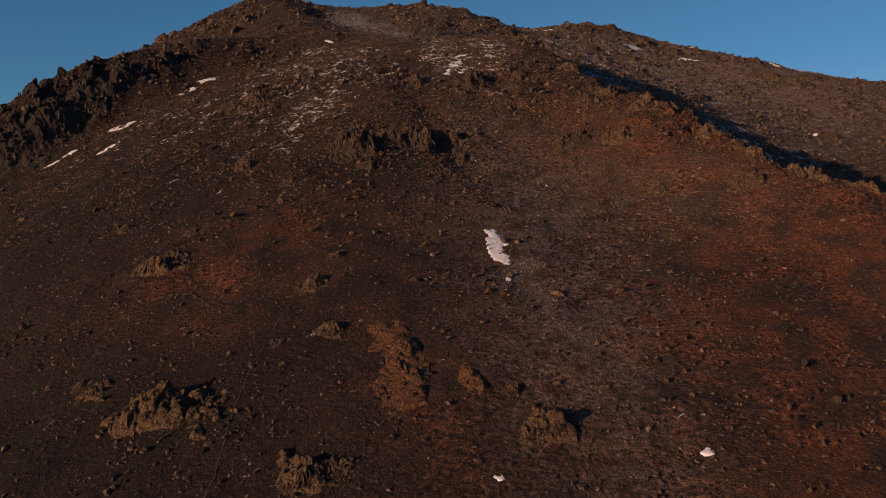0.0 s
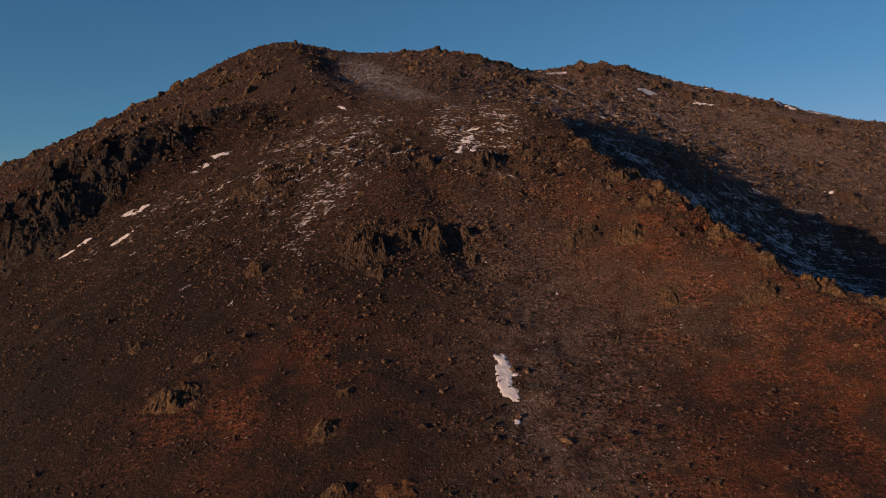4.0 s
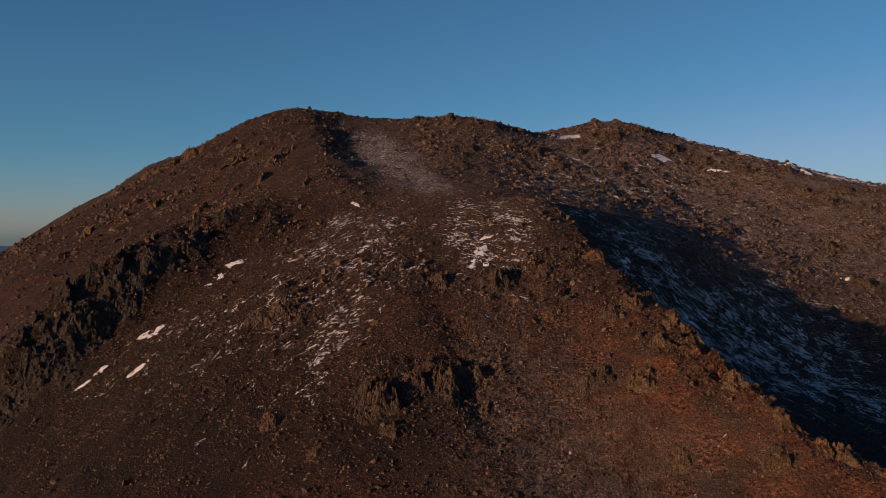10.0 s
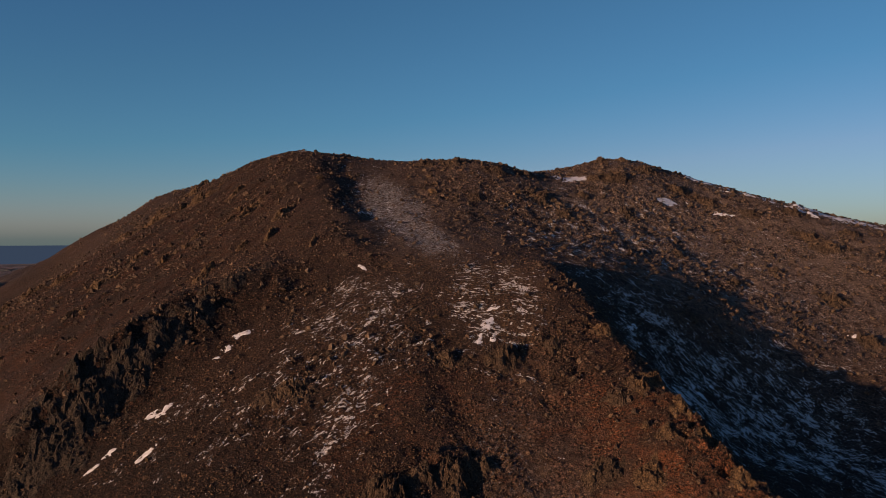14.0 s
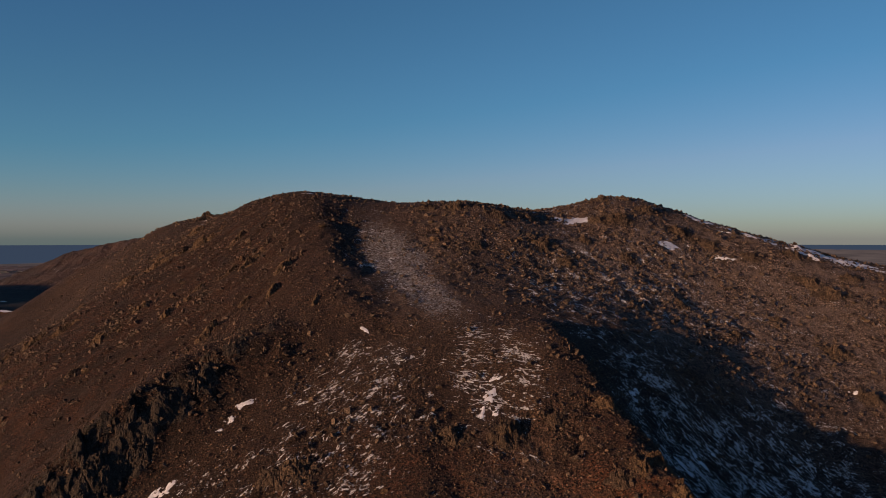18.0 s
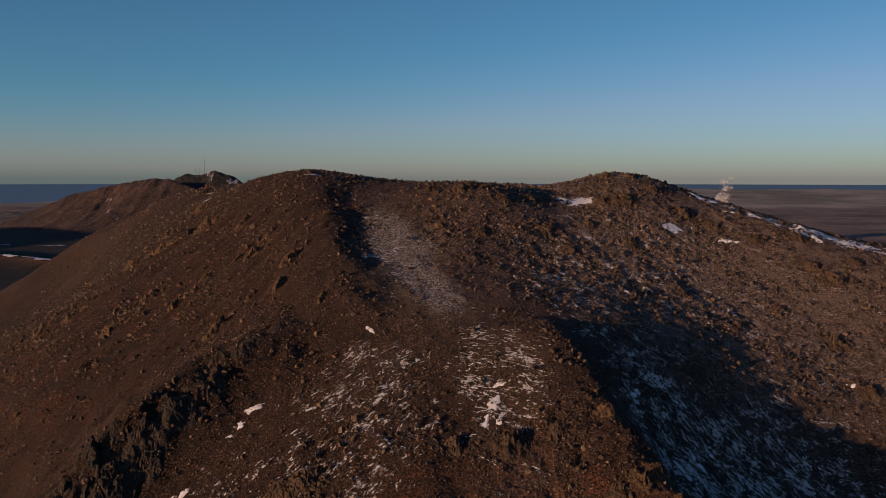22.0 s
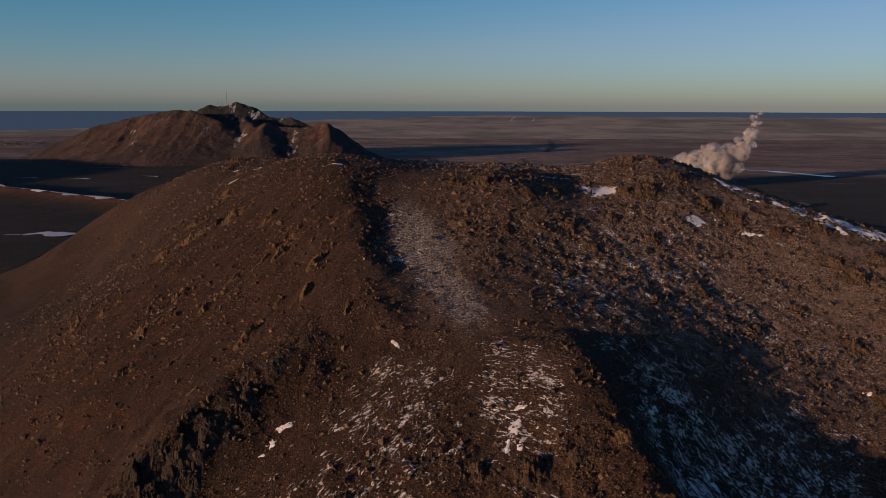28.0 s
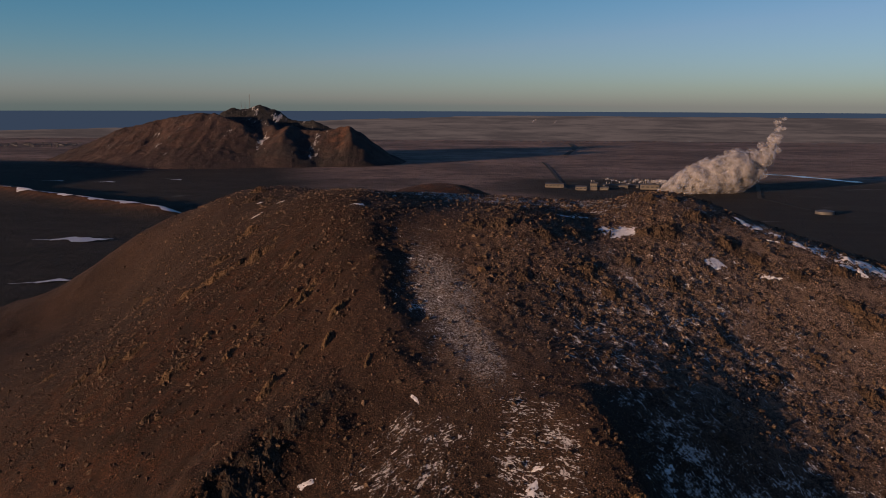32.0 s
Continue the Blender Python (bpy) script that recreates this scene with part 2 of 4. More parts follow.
def crater_row(x, y):
    """Signed distance from the line of the crater row."""
    return ((y - 1385) * 0.85 + (x + 600) * 0.47) + 22 * fbm(x, y, 160, 2, 6)


# masses of the far mountain: crest line (east, ahead, height), flank slope
MASSES = [
    ([(-1690, 2760, 28), (-1560, 2790, 84), (-1420, 2800, 138), (-1290, 2815, 172), (-1151, 2830, 197), (-1060, 2810, 186), (-985, 2775, 160), (-925, 2720, 112), (-878, 2650, 52)], 0.50),
    ([(-1120, 2960, 186), (-1075, 2965, 211), (-1010, 2970, 211), (-965, 2975, 223), (-925, 2972, 207), (-875, 2960, 186), (-800, 2945, 162), (-764, 2940, 166), (-700, 2940, 142), (-560, 2950, 92)], 0.62),
    ([(-830, 2900, 150), (-812, 2790, 150), (-800, 2700, 128), (-790, 2630, 78)], 0.55),
    ([(-655, 2900, 132), (-628, 2800, 148), (-596, 2785, 151), (-576, 2700, 116), (-560, 2640, 66)], 0.72),
    ([(-760, 2900, 140), (-700, 2830, 126), (-665, 2740, 92)], 0.50),
    ([(-905, 2860, 172), (-850, 2760, 132), (-800, 2680, 92), (-750, 2630, 58)], 0.5),
    ([(-810, 2800, 142), (-700, 2790, 136), (-620, 2785, 142)], 0.55),
    ([(-606, 2800, 140), (-540, 2810, 104), (-470, 2830, 62), (-400, 2840, 26)], 0.60),
]


def mountain(x, y):
    wx = x + 15 * fbm(x, y, 150, 4, 2) + 8 * fbm(x, y, 40, 3, 4)
    wy = y + 15 * fbm(x, y, 150, 4, 5) + 8 * fbm(x, y, 40, 3, 1)
    best = np.full(np.shape(x), -60.0)
    for line, slope in MASSES:
        for a, b in zip(line, line[1:]):
            sx, sy = b[0] - a[0], b[1] - a[1]
            u = np.clip(((wx - a[0]) * sx + (wy - a[1]) * sy) / (sx * sx + sy * sy), 0, 1)
            d = np.hypot(wx - a[0] - u * sx, wy - a[1] - u * sy)
            z = a[2] + (b[2] - a[2]) * u - slope * d * (1 - 0.15 * smooth(150, 420, d))
            best = np.maximum(best, z)
    foot = smooth(20, 70, best)
    gully = fbm(x, y * 0.22, 46, 4, 1, 0.6, True)
    z = best + foot * (5 * gully + 4 * fbm(x, y, 60, 4, 6, 0.6)) + 2 * fbm(x, y, 22, 3, 3)
    return np.maximum(z, 20 - 15 * (1 - smooth(-40, 20, best)))


# ---- materials ----
def material(name, roughness=0.9, metal=0.0):
    m = bpy.data.materials.new(name)
    m.use_nodes = True
    nt = m.node_tree
    b = nt.nodes["Principled BSDF"]
    b.inputs["Roughness"].default_value, b.inputs["Metallic"].default_value = roughness, metal
    b.inputs["Specular IOR Level"].default_value = 0.25
    return m, nt, b


class Nodes:
    """Short spellings for the nodes that the materials share."""

    def __init__(self, nt, stretch=(1, 1, 1), turn=0.0):
        self.nt = nt
        self.place = nt.nodes.new("ShaderNodeTexCoord").outputs["Object"]

    def at(self, scale=(1, 1, 1), turn=0.0):
        n = self.nt.nodes.new("ShaderNodeMapping")
        n.vector_type = "TEXTURE"
        n.inputs["Scale"].default_value = tuple(1 / v for v in scale)
        n.inputs["Rotation"].default_value = (0, 0, radians(turn))
        self.nt.links.new(self.place, n.inputs["Vector"])
        return n.outputs[0]

    def noise(self, scale, detail=4.0, rough=0.6, where=None, warp=0.0):
        n = self.nt.nodes.new("ShaderNodeTexNoise")
        n.inputs["Scale"].default_value, n.inputs["Detail"].default_value = scale, detail
        n.inputs["Roughness"].default_value, n.inputs["Distortion"].default_value = rough, warp
        self.nt.links.new(where or self.place, n.inputs["Vector"])
        return n.outputs["Fac"]

    def voronoi(self, scale, where=None, feature="F1"):
        n = self.nt.nodes.new("ShaderNodeTexVoronoi")
        n.feature = feature
        n.inputs["Scale"].default_value = scale
        self.nt.links.new(where or self.place, n.inputs["Vector"])
        return n.outputs["Distance"]

    def ramp(self, value, a, b, lo=0.0, hi=1.0):
        n = self.nt.nodes.new("ShaderNodeMapRange")
        n.interpolation_type = "SMOOTHSTEP"
        for k, v in zip(range(1, 5), (a, b, lo, hi)):
            n.inputs[k].default_value = v
        self.nt.links.new(value, n.inputs[0])
        return n.outputs[0]

    def math(self, op, a, b):
        n = self.nt.nodes.new("ShaderNodeMath")
        n.operation = op
        for k, v in enumerate((a, b)):
            if isinstance(v, (int, float)):
                n.inputs[k].default_value = v
            else:
                self.nt.links.new(v, n.inputs[k])
        return n.outputs[0]

    def mix(self, fac, a, b):
        n = self.nt.nodes.new("ShaderNodeMix")
        n.data_type = "RGBA"
        for k, v in ((0, fac), (6, a), (7, b)):
            if isinstance(v, (int, float)):
                n.inputs[k].default_value = v
            elif isinstance(v, tuple):
                n.inputs[k].default_value = (*v, 1)
            else:
                self.nt.links.new(v, n.inputs[k])
        return n.outputs[2]

    def scaled(self, c, fac):
        n = self.nt.nodes.new("ShaderNodeVectorMath")
        n.operation = "SCALE"
        self.nt.links.new(c, n.inputs[0])
        self.nt.links.new(fac, n.inputs["Scale"])
        return n.outputs[0]

    def attribute(self, name):
        n = self.nt.nodes.new("ShaderNodeAttribute")
        n.attribute_name = name
        return n.outputs["Fac"]

    def island(self):
        return self.nt.nodes.new("ShaderNodeNewGeometry").outputs["Random Per Island"]

    def object_random(self):
        return self.nt.nodes.new("ShaderNodeObjectInfo").outputs["Random"]

    def bump(self, bsdf, height, strength, distance):
        n = self.nt.nodes.new("ShaderNodeBump")
        n.inputs["Strength"].default_value, n.inputs["Distance"].default_value = strength, distance
        self.nt.links.new(height, n.inputs["Height"])
        self.nt.links.new(n.outputs[0], bsdf.inputs["Normal"])

    def colour(self, bsdf, c):
        self.nt.links.new(c, bsdf.inputs["Base Color"])


SNOW = (0.54, 0.55, 0.58)


def scoria():
    """Brown and red volcanic gravel with frost and wind-laid snow between the stones."""
    m, nt, b = material("scoria_ground", 0.95)
    n = Nodes(nt)
    rock = n.attribute("rock")
    c = n.mix(n.ramp(n.noise(0.045, 4, 0.6), 0.36, 0.66), (0.0235, 0.0128, 0.0089), (0.038, 0.0208, 0.0140))
    c = n.mix(n.math("MULTIPLY", n.attribute("dark"), n.ramp(n.noise(0.09, 5, 0.65), 0.30, 0.60, 0.35, 1.0)), c, (0.0090, 0.0054, 0.0044))
    c = n.mix(n.math("MULTIPLY", n.attribute("rust_and_sun"), n.ramp(n.noise(0.22, 6, 0.65), 0.38, 0.62)), c, (0.085, 0.030, 0.0125))
    c = n.mix(n.math("MULTIPLY", n.attribute("ash"), n.ramp(n.noise(0.5, 5), 0.3, 0.6)), c, (0.128, 0.092, 0.073))
    # gravel: pale and dark grains, coarser where the slope is stony
    grain, grit = n.noise(2.4, 8, 0.74), n.noise(7.0, 4, 0.7)
    mottle = n.math("ADD", n.ramp(grain, 0.42, 0.51, -0.55, 0.0), n.ramp(grain, 0.54, 0.64, 0.0, 1.1))
    patch = n.math("ADD", n.ramp(n.noise(0.11, 5, 0.65), 0.40, 0.60, 0.25, 0.85), n.math("MULTIPLY", rock, 0.35))
    c = n.scaled(c, n.math("ADD", n.math("ADD", n.math("MULTIPLY", mottle, n.math("MULTIPLY", patch, 2.0)), n.ramp(grit, 0.36, 0.66, -0.4, 0.5)), 1.0))
    # snow dashes lie along the small terraces of each slope
    patchy = n.math("MULTIPLY", n.noise(0.30, 5, 0.65), 0.42)

    speck = n.math("MULTIPLY", n.noise(2.8, 4, 0.7), 0.24)

    def dashes(name, turn, length, width, gain):
        streak = n.noise(1.0, 5.0, 0.62, n.at((1 / length, 1 / width, 0.02), turn), 1.3)
        level = n.math("ADD", n.math("ADD", n.math("MULTIPLY", streak, 0.70), n.math("ADD", patchy, speck)), n.math("MULTIPLY", n.attribute(name), gain))
        return n.ramp(level, 0.880, 0.905)

    snow_cover = dashes("snow_creep", 36, 2.1, 0.75, 0.15)
    for name, turn, length, width, gain in (("snow_creep", 75, 1.6, 0.65, 0.12), ("snow_band", -16, 2.0, 0.75, 0.158), ("snow_lee", -42, 1.3, 0.60, 0.165), ("snow_lee", -5, 1.0, 0.55, 0.14)):
        snow_cover = n.math("MAXIMUM", snow_cover, dashes(name, turn, length, width, gain))
    sheet = n.math("MULTIPLY", n.ramp(n.math("ADD", n.math("MULTIPLY", n.noise(2.0, 8, 0.80), 0.9), n.math("MULTIPLY", n.attribute("frost"), 0.17)), 0.56, 0.76), 0.6)
    c = n.mix(n.math("MAXIMUM", n.math("MULTIPLY", snow_cover, 0.85), sheet), c, SNOW)
    n.colour(b, c)
    coarse = n.math("MULTIPLY", n.noise(0.9, 4, 0.65), n.math("ADD", n.math("MULTIPLY", rock, 0.75), 0.22))
    n.bump(b, n.math("ADD", n.math("MULTIPLY", n.noise(3.0, 5, 0.70), 0.55), coarse), 1.0, 0.8)
    return m


def basalt(name, tones, by_island=False):
    m, nt, b = material(name, 0.9)
    n = Nodes(nt)
    r = n.island() if by_island else n.object_random()
    c = n.mix(r, tones[0], tones[1])
    c = n.mix(n.ramp(n.noise(0.9, 6, 0.7), 0.42, 0.60, 0, 0.8), c, tones[2])
    c = n.mix(n.ramp(n.noise(3.0, 6, 0.75), 0.55, 0.70, 0, 0.7), c, tuple(1.45 * v for v in tones[1]))
    # dark cracks
    crack = n.voronoi(1.5, n.at((1, 1, 1), 20), "DISTANCE_TO_EDGE")
    c = n.scaled(c, n.math("MULTIPLY", n.ramp(crack, 0.01, 0.07, 0.35, 1.0), n.ramp(n.noise(6.0, 5, 0.7), 0.34, 0.62, 0.6, 1.3)))
    n.colour(b, c)
    n.bump(b, n.math("ADD", n.noise(3.5, 8, 0.75), n.math("MULTIPLY", n.noise(1.1, 5, 0.65), 1.2)), 1.0, 0.32)
    return m


def snow():
    m, nt, b = material("old_snow", 0.75)
    n = Nodes(nt)
    n.colour(b, n.mix(n.ramp(n.noise(0.9, 5), 0.35, 0.65), (0.46, 0.47, 0.51), (0.60, 0.61, 0.65)))
    n.bump(b, n.noise(2.5, 6), 0.5, 0.1)
    return m


def lava_plain():
    m, nt, b = material("lava_plain", 0.95)
    n = Nodes(nt)
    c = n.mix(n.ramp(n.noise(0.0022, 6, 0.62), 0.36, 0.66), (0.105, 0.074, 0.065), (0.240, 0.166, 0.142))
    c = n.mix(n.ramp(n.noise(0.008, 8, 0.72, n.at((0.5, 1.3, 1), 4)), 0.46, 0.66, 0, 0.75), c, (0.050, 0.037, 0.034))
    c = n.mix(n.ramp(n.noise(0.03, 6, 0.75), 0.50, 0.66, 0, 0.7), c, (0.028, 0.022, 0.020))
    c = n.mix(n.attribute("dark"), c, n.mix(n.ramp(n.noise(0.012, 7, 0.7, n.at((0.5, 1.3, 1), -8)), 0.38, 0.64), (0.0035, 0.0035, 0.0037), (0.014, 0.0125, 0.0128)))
    streak = n.noise(0.012, 6, 0.68, n.at((0.45, 1.4, 1), 10))
    c = n.mix(n.ramp(streak, 0.64, 0.70, 0, 0.4), c, (0.210, 0.210, 0.230))
    n.colour(b, n.mix(n.attribute("rust_and_sun"), c, (0.150, 0.065, 0.030)))
    n.bump(b, n.math("ADD", n.noise(0.06, 8, 0.75), n.math("MULTIPLY", n.noise(0.012, 6, 0.7), 1.5)), 1.0, 8.0)
    return m


def mountain_rock():
    m, nt, b = material("mountain_rock", 0.95)
    n = Nodes(nt)
    ribs = n.at((1.3, 0.35, 1), 0)
    c = n.mix(n.ramp(n.noise(0.006, 5), 0.38, 0.62), (0.029, 0.0205, 0.0205), (0.049, 0.033, 0.030))
    c = n.mix(n.math("MULTIPLY", n.attribute("rust_and_sun"), n.ramp(n.noise(0.02, 5), 0.3, 0.6)), c, (0.105, 0.052, 0.033))
    c = n.mix(n.ramp(n.noise(0.03, 6, 0.7, ribs), 0.45, 0.66, 0, 0.75), c, (0.017, 0.014, 0.014))
    c = n.mix(n.attribute("dark"), c, n.mix(n.ramp(n.noise(0.04, 6, 0.7), 0.4, 0.6), (0.010, 0.011, 0.013), (0.024, 0.024, 0.026)))
    level = n.math("ADD", n.noise(0.03, 6, 0.7, n.at((1.4, 0.4, 0.6), 0)), n.math("MULTIPLY", n.attribute("frost"), 0.17))
    c = n.mix(n.ramp(level, 0.66, 0.74, 0, 0.6), c, SNOW)
    n.colour(b, c)
    n.bump(b, n.noise(0.06, 8, 0.72), 1.0, 9.0)
    return m


def plain_material(name, colour, roughness=0.7, metal=0.0, spread=0.12, scale=1.0):
    m, nt, b = material(name, roughness, metal)
    n = Nodes(nt)
    dark = tuple(v * (1 - spread) for v in colour)
    n.colour(b, n.mix(n.ramp(n.noise(scale, 5), 0.35, 0.65), dark, colour))
    n.bump(b, n.noise(scale * 3, 5), 0.15, 0.05)
    return m


def steam():
    m, nt, b = material("white_steam", 1.0)
    n = Nodes(nt)
    n.colour(b, n.mix(n.ramp(n.noise(0.05, 5), 0.35, 0.65), (0.60, 0.60, 0.66), (0.68, 0.68, 0.74)))
    b.inputs["Specular IOR Level"].default_value = 0.0
    through_light, soft, clear, out = (nt.nodes.new("ShaderNode" + k) for k in ("BsdfTranslucent", "MixShader", "BsdfTransparent", "MixShader"))
    through_light.inputs[0].default_value = (0.52, 0.55, 0.62, 1)
    soft.inputs[0].default_value = 0.5
    nt.links.new(b.outputs[0], soft.inputs[1])
    nt.links.new(through_light.outputs[0], soft.inputs[2])
    # thin, uneven droplets let the land show through
    nt.links.new(n.ramp(n.noise(0.11, 5, 0.65), 0.30, 0.70, 0.66, 0.95), out.inputs[0])
    nt.links.new(soft.outputs[0], out.inputs[1])
    nt.links.new(clear.outputs[0], out.inputs[2])
    nt.links.new(out.outputs[0], nt.nodes["Material Output"].inputs[0])
    return m


SCORIA, OLD_SNOW, LAVA, MOUNTAIN = scoria(), snow(), lava_plain(), mountain_rock()
BROWN_ROCK = basalt("brown_basalt", ((0.053, 0.035, 0.024), (0.086, 0.057, 0.037), (0.025, 0.0175, 0.013)))
DARK_ROCK = basalt("dark_basalt", ((0.034, 0.026, 0.021), (0.056, 0.041, 0.030), (0.020, 0.016, 0.014)))
OCHRE_ROCK = basalt("ochre_tuff", ((0.078, 0.049, 0.028), (0.112, 0.070, 0.037), (0.030, 0.019, 0.013)))
RUBBLE_ROCK = basalt("rubble_basalt", ((0.036, 0.0225, 0.0160), (0.165, 0.106, 0.067), (0.045, 0.029, 0.021)), True)
TALUS_ROCK = basalt("talus_basalt", ((0.034, 0.0235, 0.0180), (0.150, 0.104, 0.073), (0.043, 0.031, 0.024)), True)
TUFF = basalt("orange_tuff", ((0.105, 0.050, 0.022), (0.135, 0.064, 0.027), (0.075, 0.036, 0.017)))

# ---- the ground ----
xs = np.concatenate([np.linspace(-4880, -700, 150), np.arange(-690, 700, 10.0), np.linspace(700, 4880, 150)])
ys = np.concatenate([np.linspace(-4880, -400, 90), np.arange(-390, 800, 10.0), np.linspace(800, 4880, 200)])
gx, gy = np.meshgrid(xs, ys, indexing="ij")
z = np.maximum(plain(gx, gy), broad(gx, gy) - 3 - 12 * smooth(300, 600, np.hypot(gx, gy - 240)))
inside = smooth(-205, -190, gx) * (1 - smooth(190, 205, gx)) * smooth(15, 30, gy) * (1 - smooth(385, 400, gy))
z = z - 7 * inside
row = np.exp(-((crater_row(gx, gy) - 8) / 20) ** 2) * smooth(-560, -680, gx) * smooth(-1900, -1300, gx)
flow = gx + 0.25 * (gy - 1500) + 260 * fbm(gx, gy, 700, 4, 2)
# black lava flows; the western zone also has shade put into its colour
dark_lava_shade = 0.97 * np.clip((1 - smooth(-520, -240, flow)) * (1 - smooth(2500, 2900, gy)) + smooth(110, 330, flow) * (1 - smooth(2150, 2350, gy)), 0, 1)
ground = new("ground", grid_mesh("ground", xs, ys, z, [("rust_and_sun", row), ("dark", dark_lava_shade)]))
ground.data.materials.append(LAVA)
tagged(ground, "dark brown lava plain with thin snow streaks", "ground", kind="structure")

xs, ys = np.concatenate([np.arange(-210, -62, 0.9), np.arange(-62, 62, 0.4), np.arange(62, 210.1, 0.9)]), np.concatenate([np.arange(12, 128, 0.36), np.arange(128, 262, 0.5), np.arange(262, 404.1, 1.0)])
gx, gy = np.meshgrid(xs, ys, indexing="ij")
z = height(gx, gy)
edge = np.minimum.reduce([gx - xs[0], xs[-1] - gx, gy - ys[0], ys[-1] - gy])
z = z - 6 * (1 - smooth(0, 10, edge))
wx, wy = gx + 4 * fbm(gx, gy, 16, 3, 1), gy + 4 * fbm(gx, gy, 16, 3, 2)
# snow and frost by slope: creeping scree, the middle band, the shaded lee, and thin sheets of frost
creep = 0.95 * blob(wx, wy, -19, 133, 8, 8) + 0.55 * blob(wx, wy, -18, 116, 8, 12) + 0.5 * blob(wx, wy, -15, 103, 5, 8) + 0.40 * blob(wx, wy, -33, 112, 8, 13, -25) + 0.45 * blob(wx, wy, -28, 95, 10, 12) + 0.6 * blob(wx, wy, -43, 108, 4, 12, -25)
creep += 0.35 * blob(wx, wy, -8, 122, 6, 8) + 0.40 * blob(wx, wy, 4, 92, 5, 12) + 0.35 * blob(wx, wy, 24, 90, 5, 4) + 0.35 * blob(wx, wy, 15, 66, 6, 10) + 0.3 * blob(wx, wy, 2, 54, 4, 6) - 0.7 * blob(wx, wy, -75, 175, 30, 45)
band = 1.2 * blob(wx, wy, 1.5, 129, 4.5, 8) + 0.7 * blob(wx, wy, -1, 145, 6, 9, 12) + 0.5 * blob(wx, wy, 4, 112, 4, 9) + 0.6 * blob(wx, wy, 10, 130, 6, 8) + 0.95 * blob(wx, wy, -45, 238, 9, 9) + 0.6 * blob(wx, wy, -27, 357, 18, 5) - 0.3 * blob(wx, wy, -80, 180, 34, 40)
lee = 0.40 * blob(wx, wy, 24, 148, 11, 9, -35) + 1.0 * blob(wx, wy, 35, 131, 5, 10, 30) + 1.0 * blob(wx, wy, 54, 130, 16, 17) + 0.28 * blob(wx, wy, 16, 170, 12, 12) + 0.55 * blob(wx, wy, 62, 188, 38, 26) + 0.32 * blob(wx, wy, 20, 188, 24, 20)
lee += 0.95 * blob(wx, wy, 10, 252, 34, 18) + 0.9 * blob(wx, wy, -34, 268, 20, 16) + 0.9 * blob(wx, wy, 92, 226, 24, 4, -18) + 0.75 * blob(wx, wy, -23, 178, 6, 24, 15) - 0.4 * blob(wx, wy, -70, 160, 30, 60) - 0.4 * blob(wx, wy, 30, 90, 14, 18)
frost = 1.0 * blob(wx, wy, -15, 172, 4.0, 17, 15) + 0.8 * blob(wx, wy, -7, 156, 4, 9, 15) + 0.6 * blob(wx, wy, -24, 184, 5, 20, 14) + 0.45 * blob(wx, wy, 2, 104, 3.5, 9) + 0.35 * blob(wx, wy, 52, 132, 18, 14) + 0.5 * blob(wx, wy, 18, 256, 26, 12)
frost += 0.45 * blob(wx, wy, 7, 66, 2.2, 9) + 0.35 * blob(wx, wy, 9, 88, 6, 12) + 0.25 * blob(wx, wy, 12, 54, 3, 12) + 0.5 * blob(wx, wy, -38, 226, 8, 9) + 0.25 * blob(wx, wy, -8, 119, 9, 8)
# red scoria; the broad right-hand spots also paint in the sun's orange warmth
rust_and_sun = 0.9 * blob(wx, wy, 36, 82, 8, 12, 30) + 0.8 * blob(wx, wy, 22, 98, 8, 10) + 0.7 * blob(wx, wy, -2, 54, 2.0, 5, 20) + 0.95 * blob(wx, wy, 32, 62, 13, 15) + 0.75 * blob(wx, wy, 25, 50, 12, 11) + 0.3 * blob(wx, wy, 12, 74, 7, 10) + 0.7 * blob(wx, wy, -27, 350, 20, 16)
rust_and_sun += 0.7 * blob(wx, wy, -18, 66, 7, 5) + 0.5 * blob(wx, wy, -12, 74, 9, 6) + 0.35 * blob(wx, wy, -80, 165, 30, 40) + 0.35 * blob(wx, wy, 14, 110, 9, 7) + 0.3 * blob(wx, wy, -8, 104, 14, 8)
ash = 0.9 * blob(wx, wy, 85, 205, 34, 30) + 0.8 * blob(wx, wy, 40, 200, 26, 24) + 0.55 * blob(wx, wy, 8, 84, 6, 22) + 0.6 * blob(wx, wy, 60, 180, 30, 25) + 0.4 * blob(wx, wy, 11, 55, 4, 16) + 0.5 * blob(wx, wy, -10, 175, 10, 25) + 0.4 * blob(wx, wy, 22, 85, 8, 6)
# dark scoria; on the lower left, dim grazing light is painted in too
dark = 1.1 * blob(wx, wy, -28, 56, 22, 20) + 0.4 * blob(wx, wy, 4, 58, 6, 14) + 0.7 * blob(wx, wy, -14, 82, 12, 12) + 0.9 * blob(wx, wy, -47, 82, 20, 20) + 0.75 * blob(wx, wy, -90, 175, 42, 70) + 0.5 * blob(wx, wy, 16, 78, 6, 14) + 0.8 * np.clip(0.13 * spur(SPUR_WEST, 2, 8, gx, gy), 0, 1)
layers = [("snow_creep", np.clip(creep, -1, 1)), ("snow_band", np.clip(band, -1, 1)), ("snow_lee", np.clip(lee, -1, 1)), ("frost", np.clip(frost, 0, 1)), ("rust_and_sun", rust_and_sun), ("ash", ash), ("dark", np.clip(dark, 0, 0.95)), ("rock", np.clip(rockiness(gx, gy), 0, 1))]
hill = new("hill", grid_mesh("hill", xs, ys, z, layers))
hill.data.materials.append(SCORIA)
tagged(hill, "steep brown volcanic hill of scoria and frost", "hill", kind="structure")

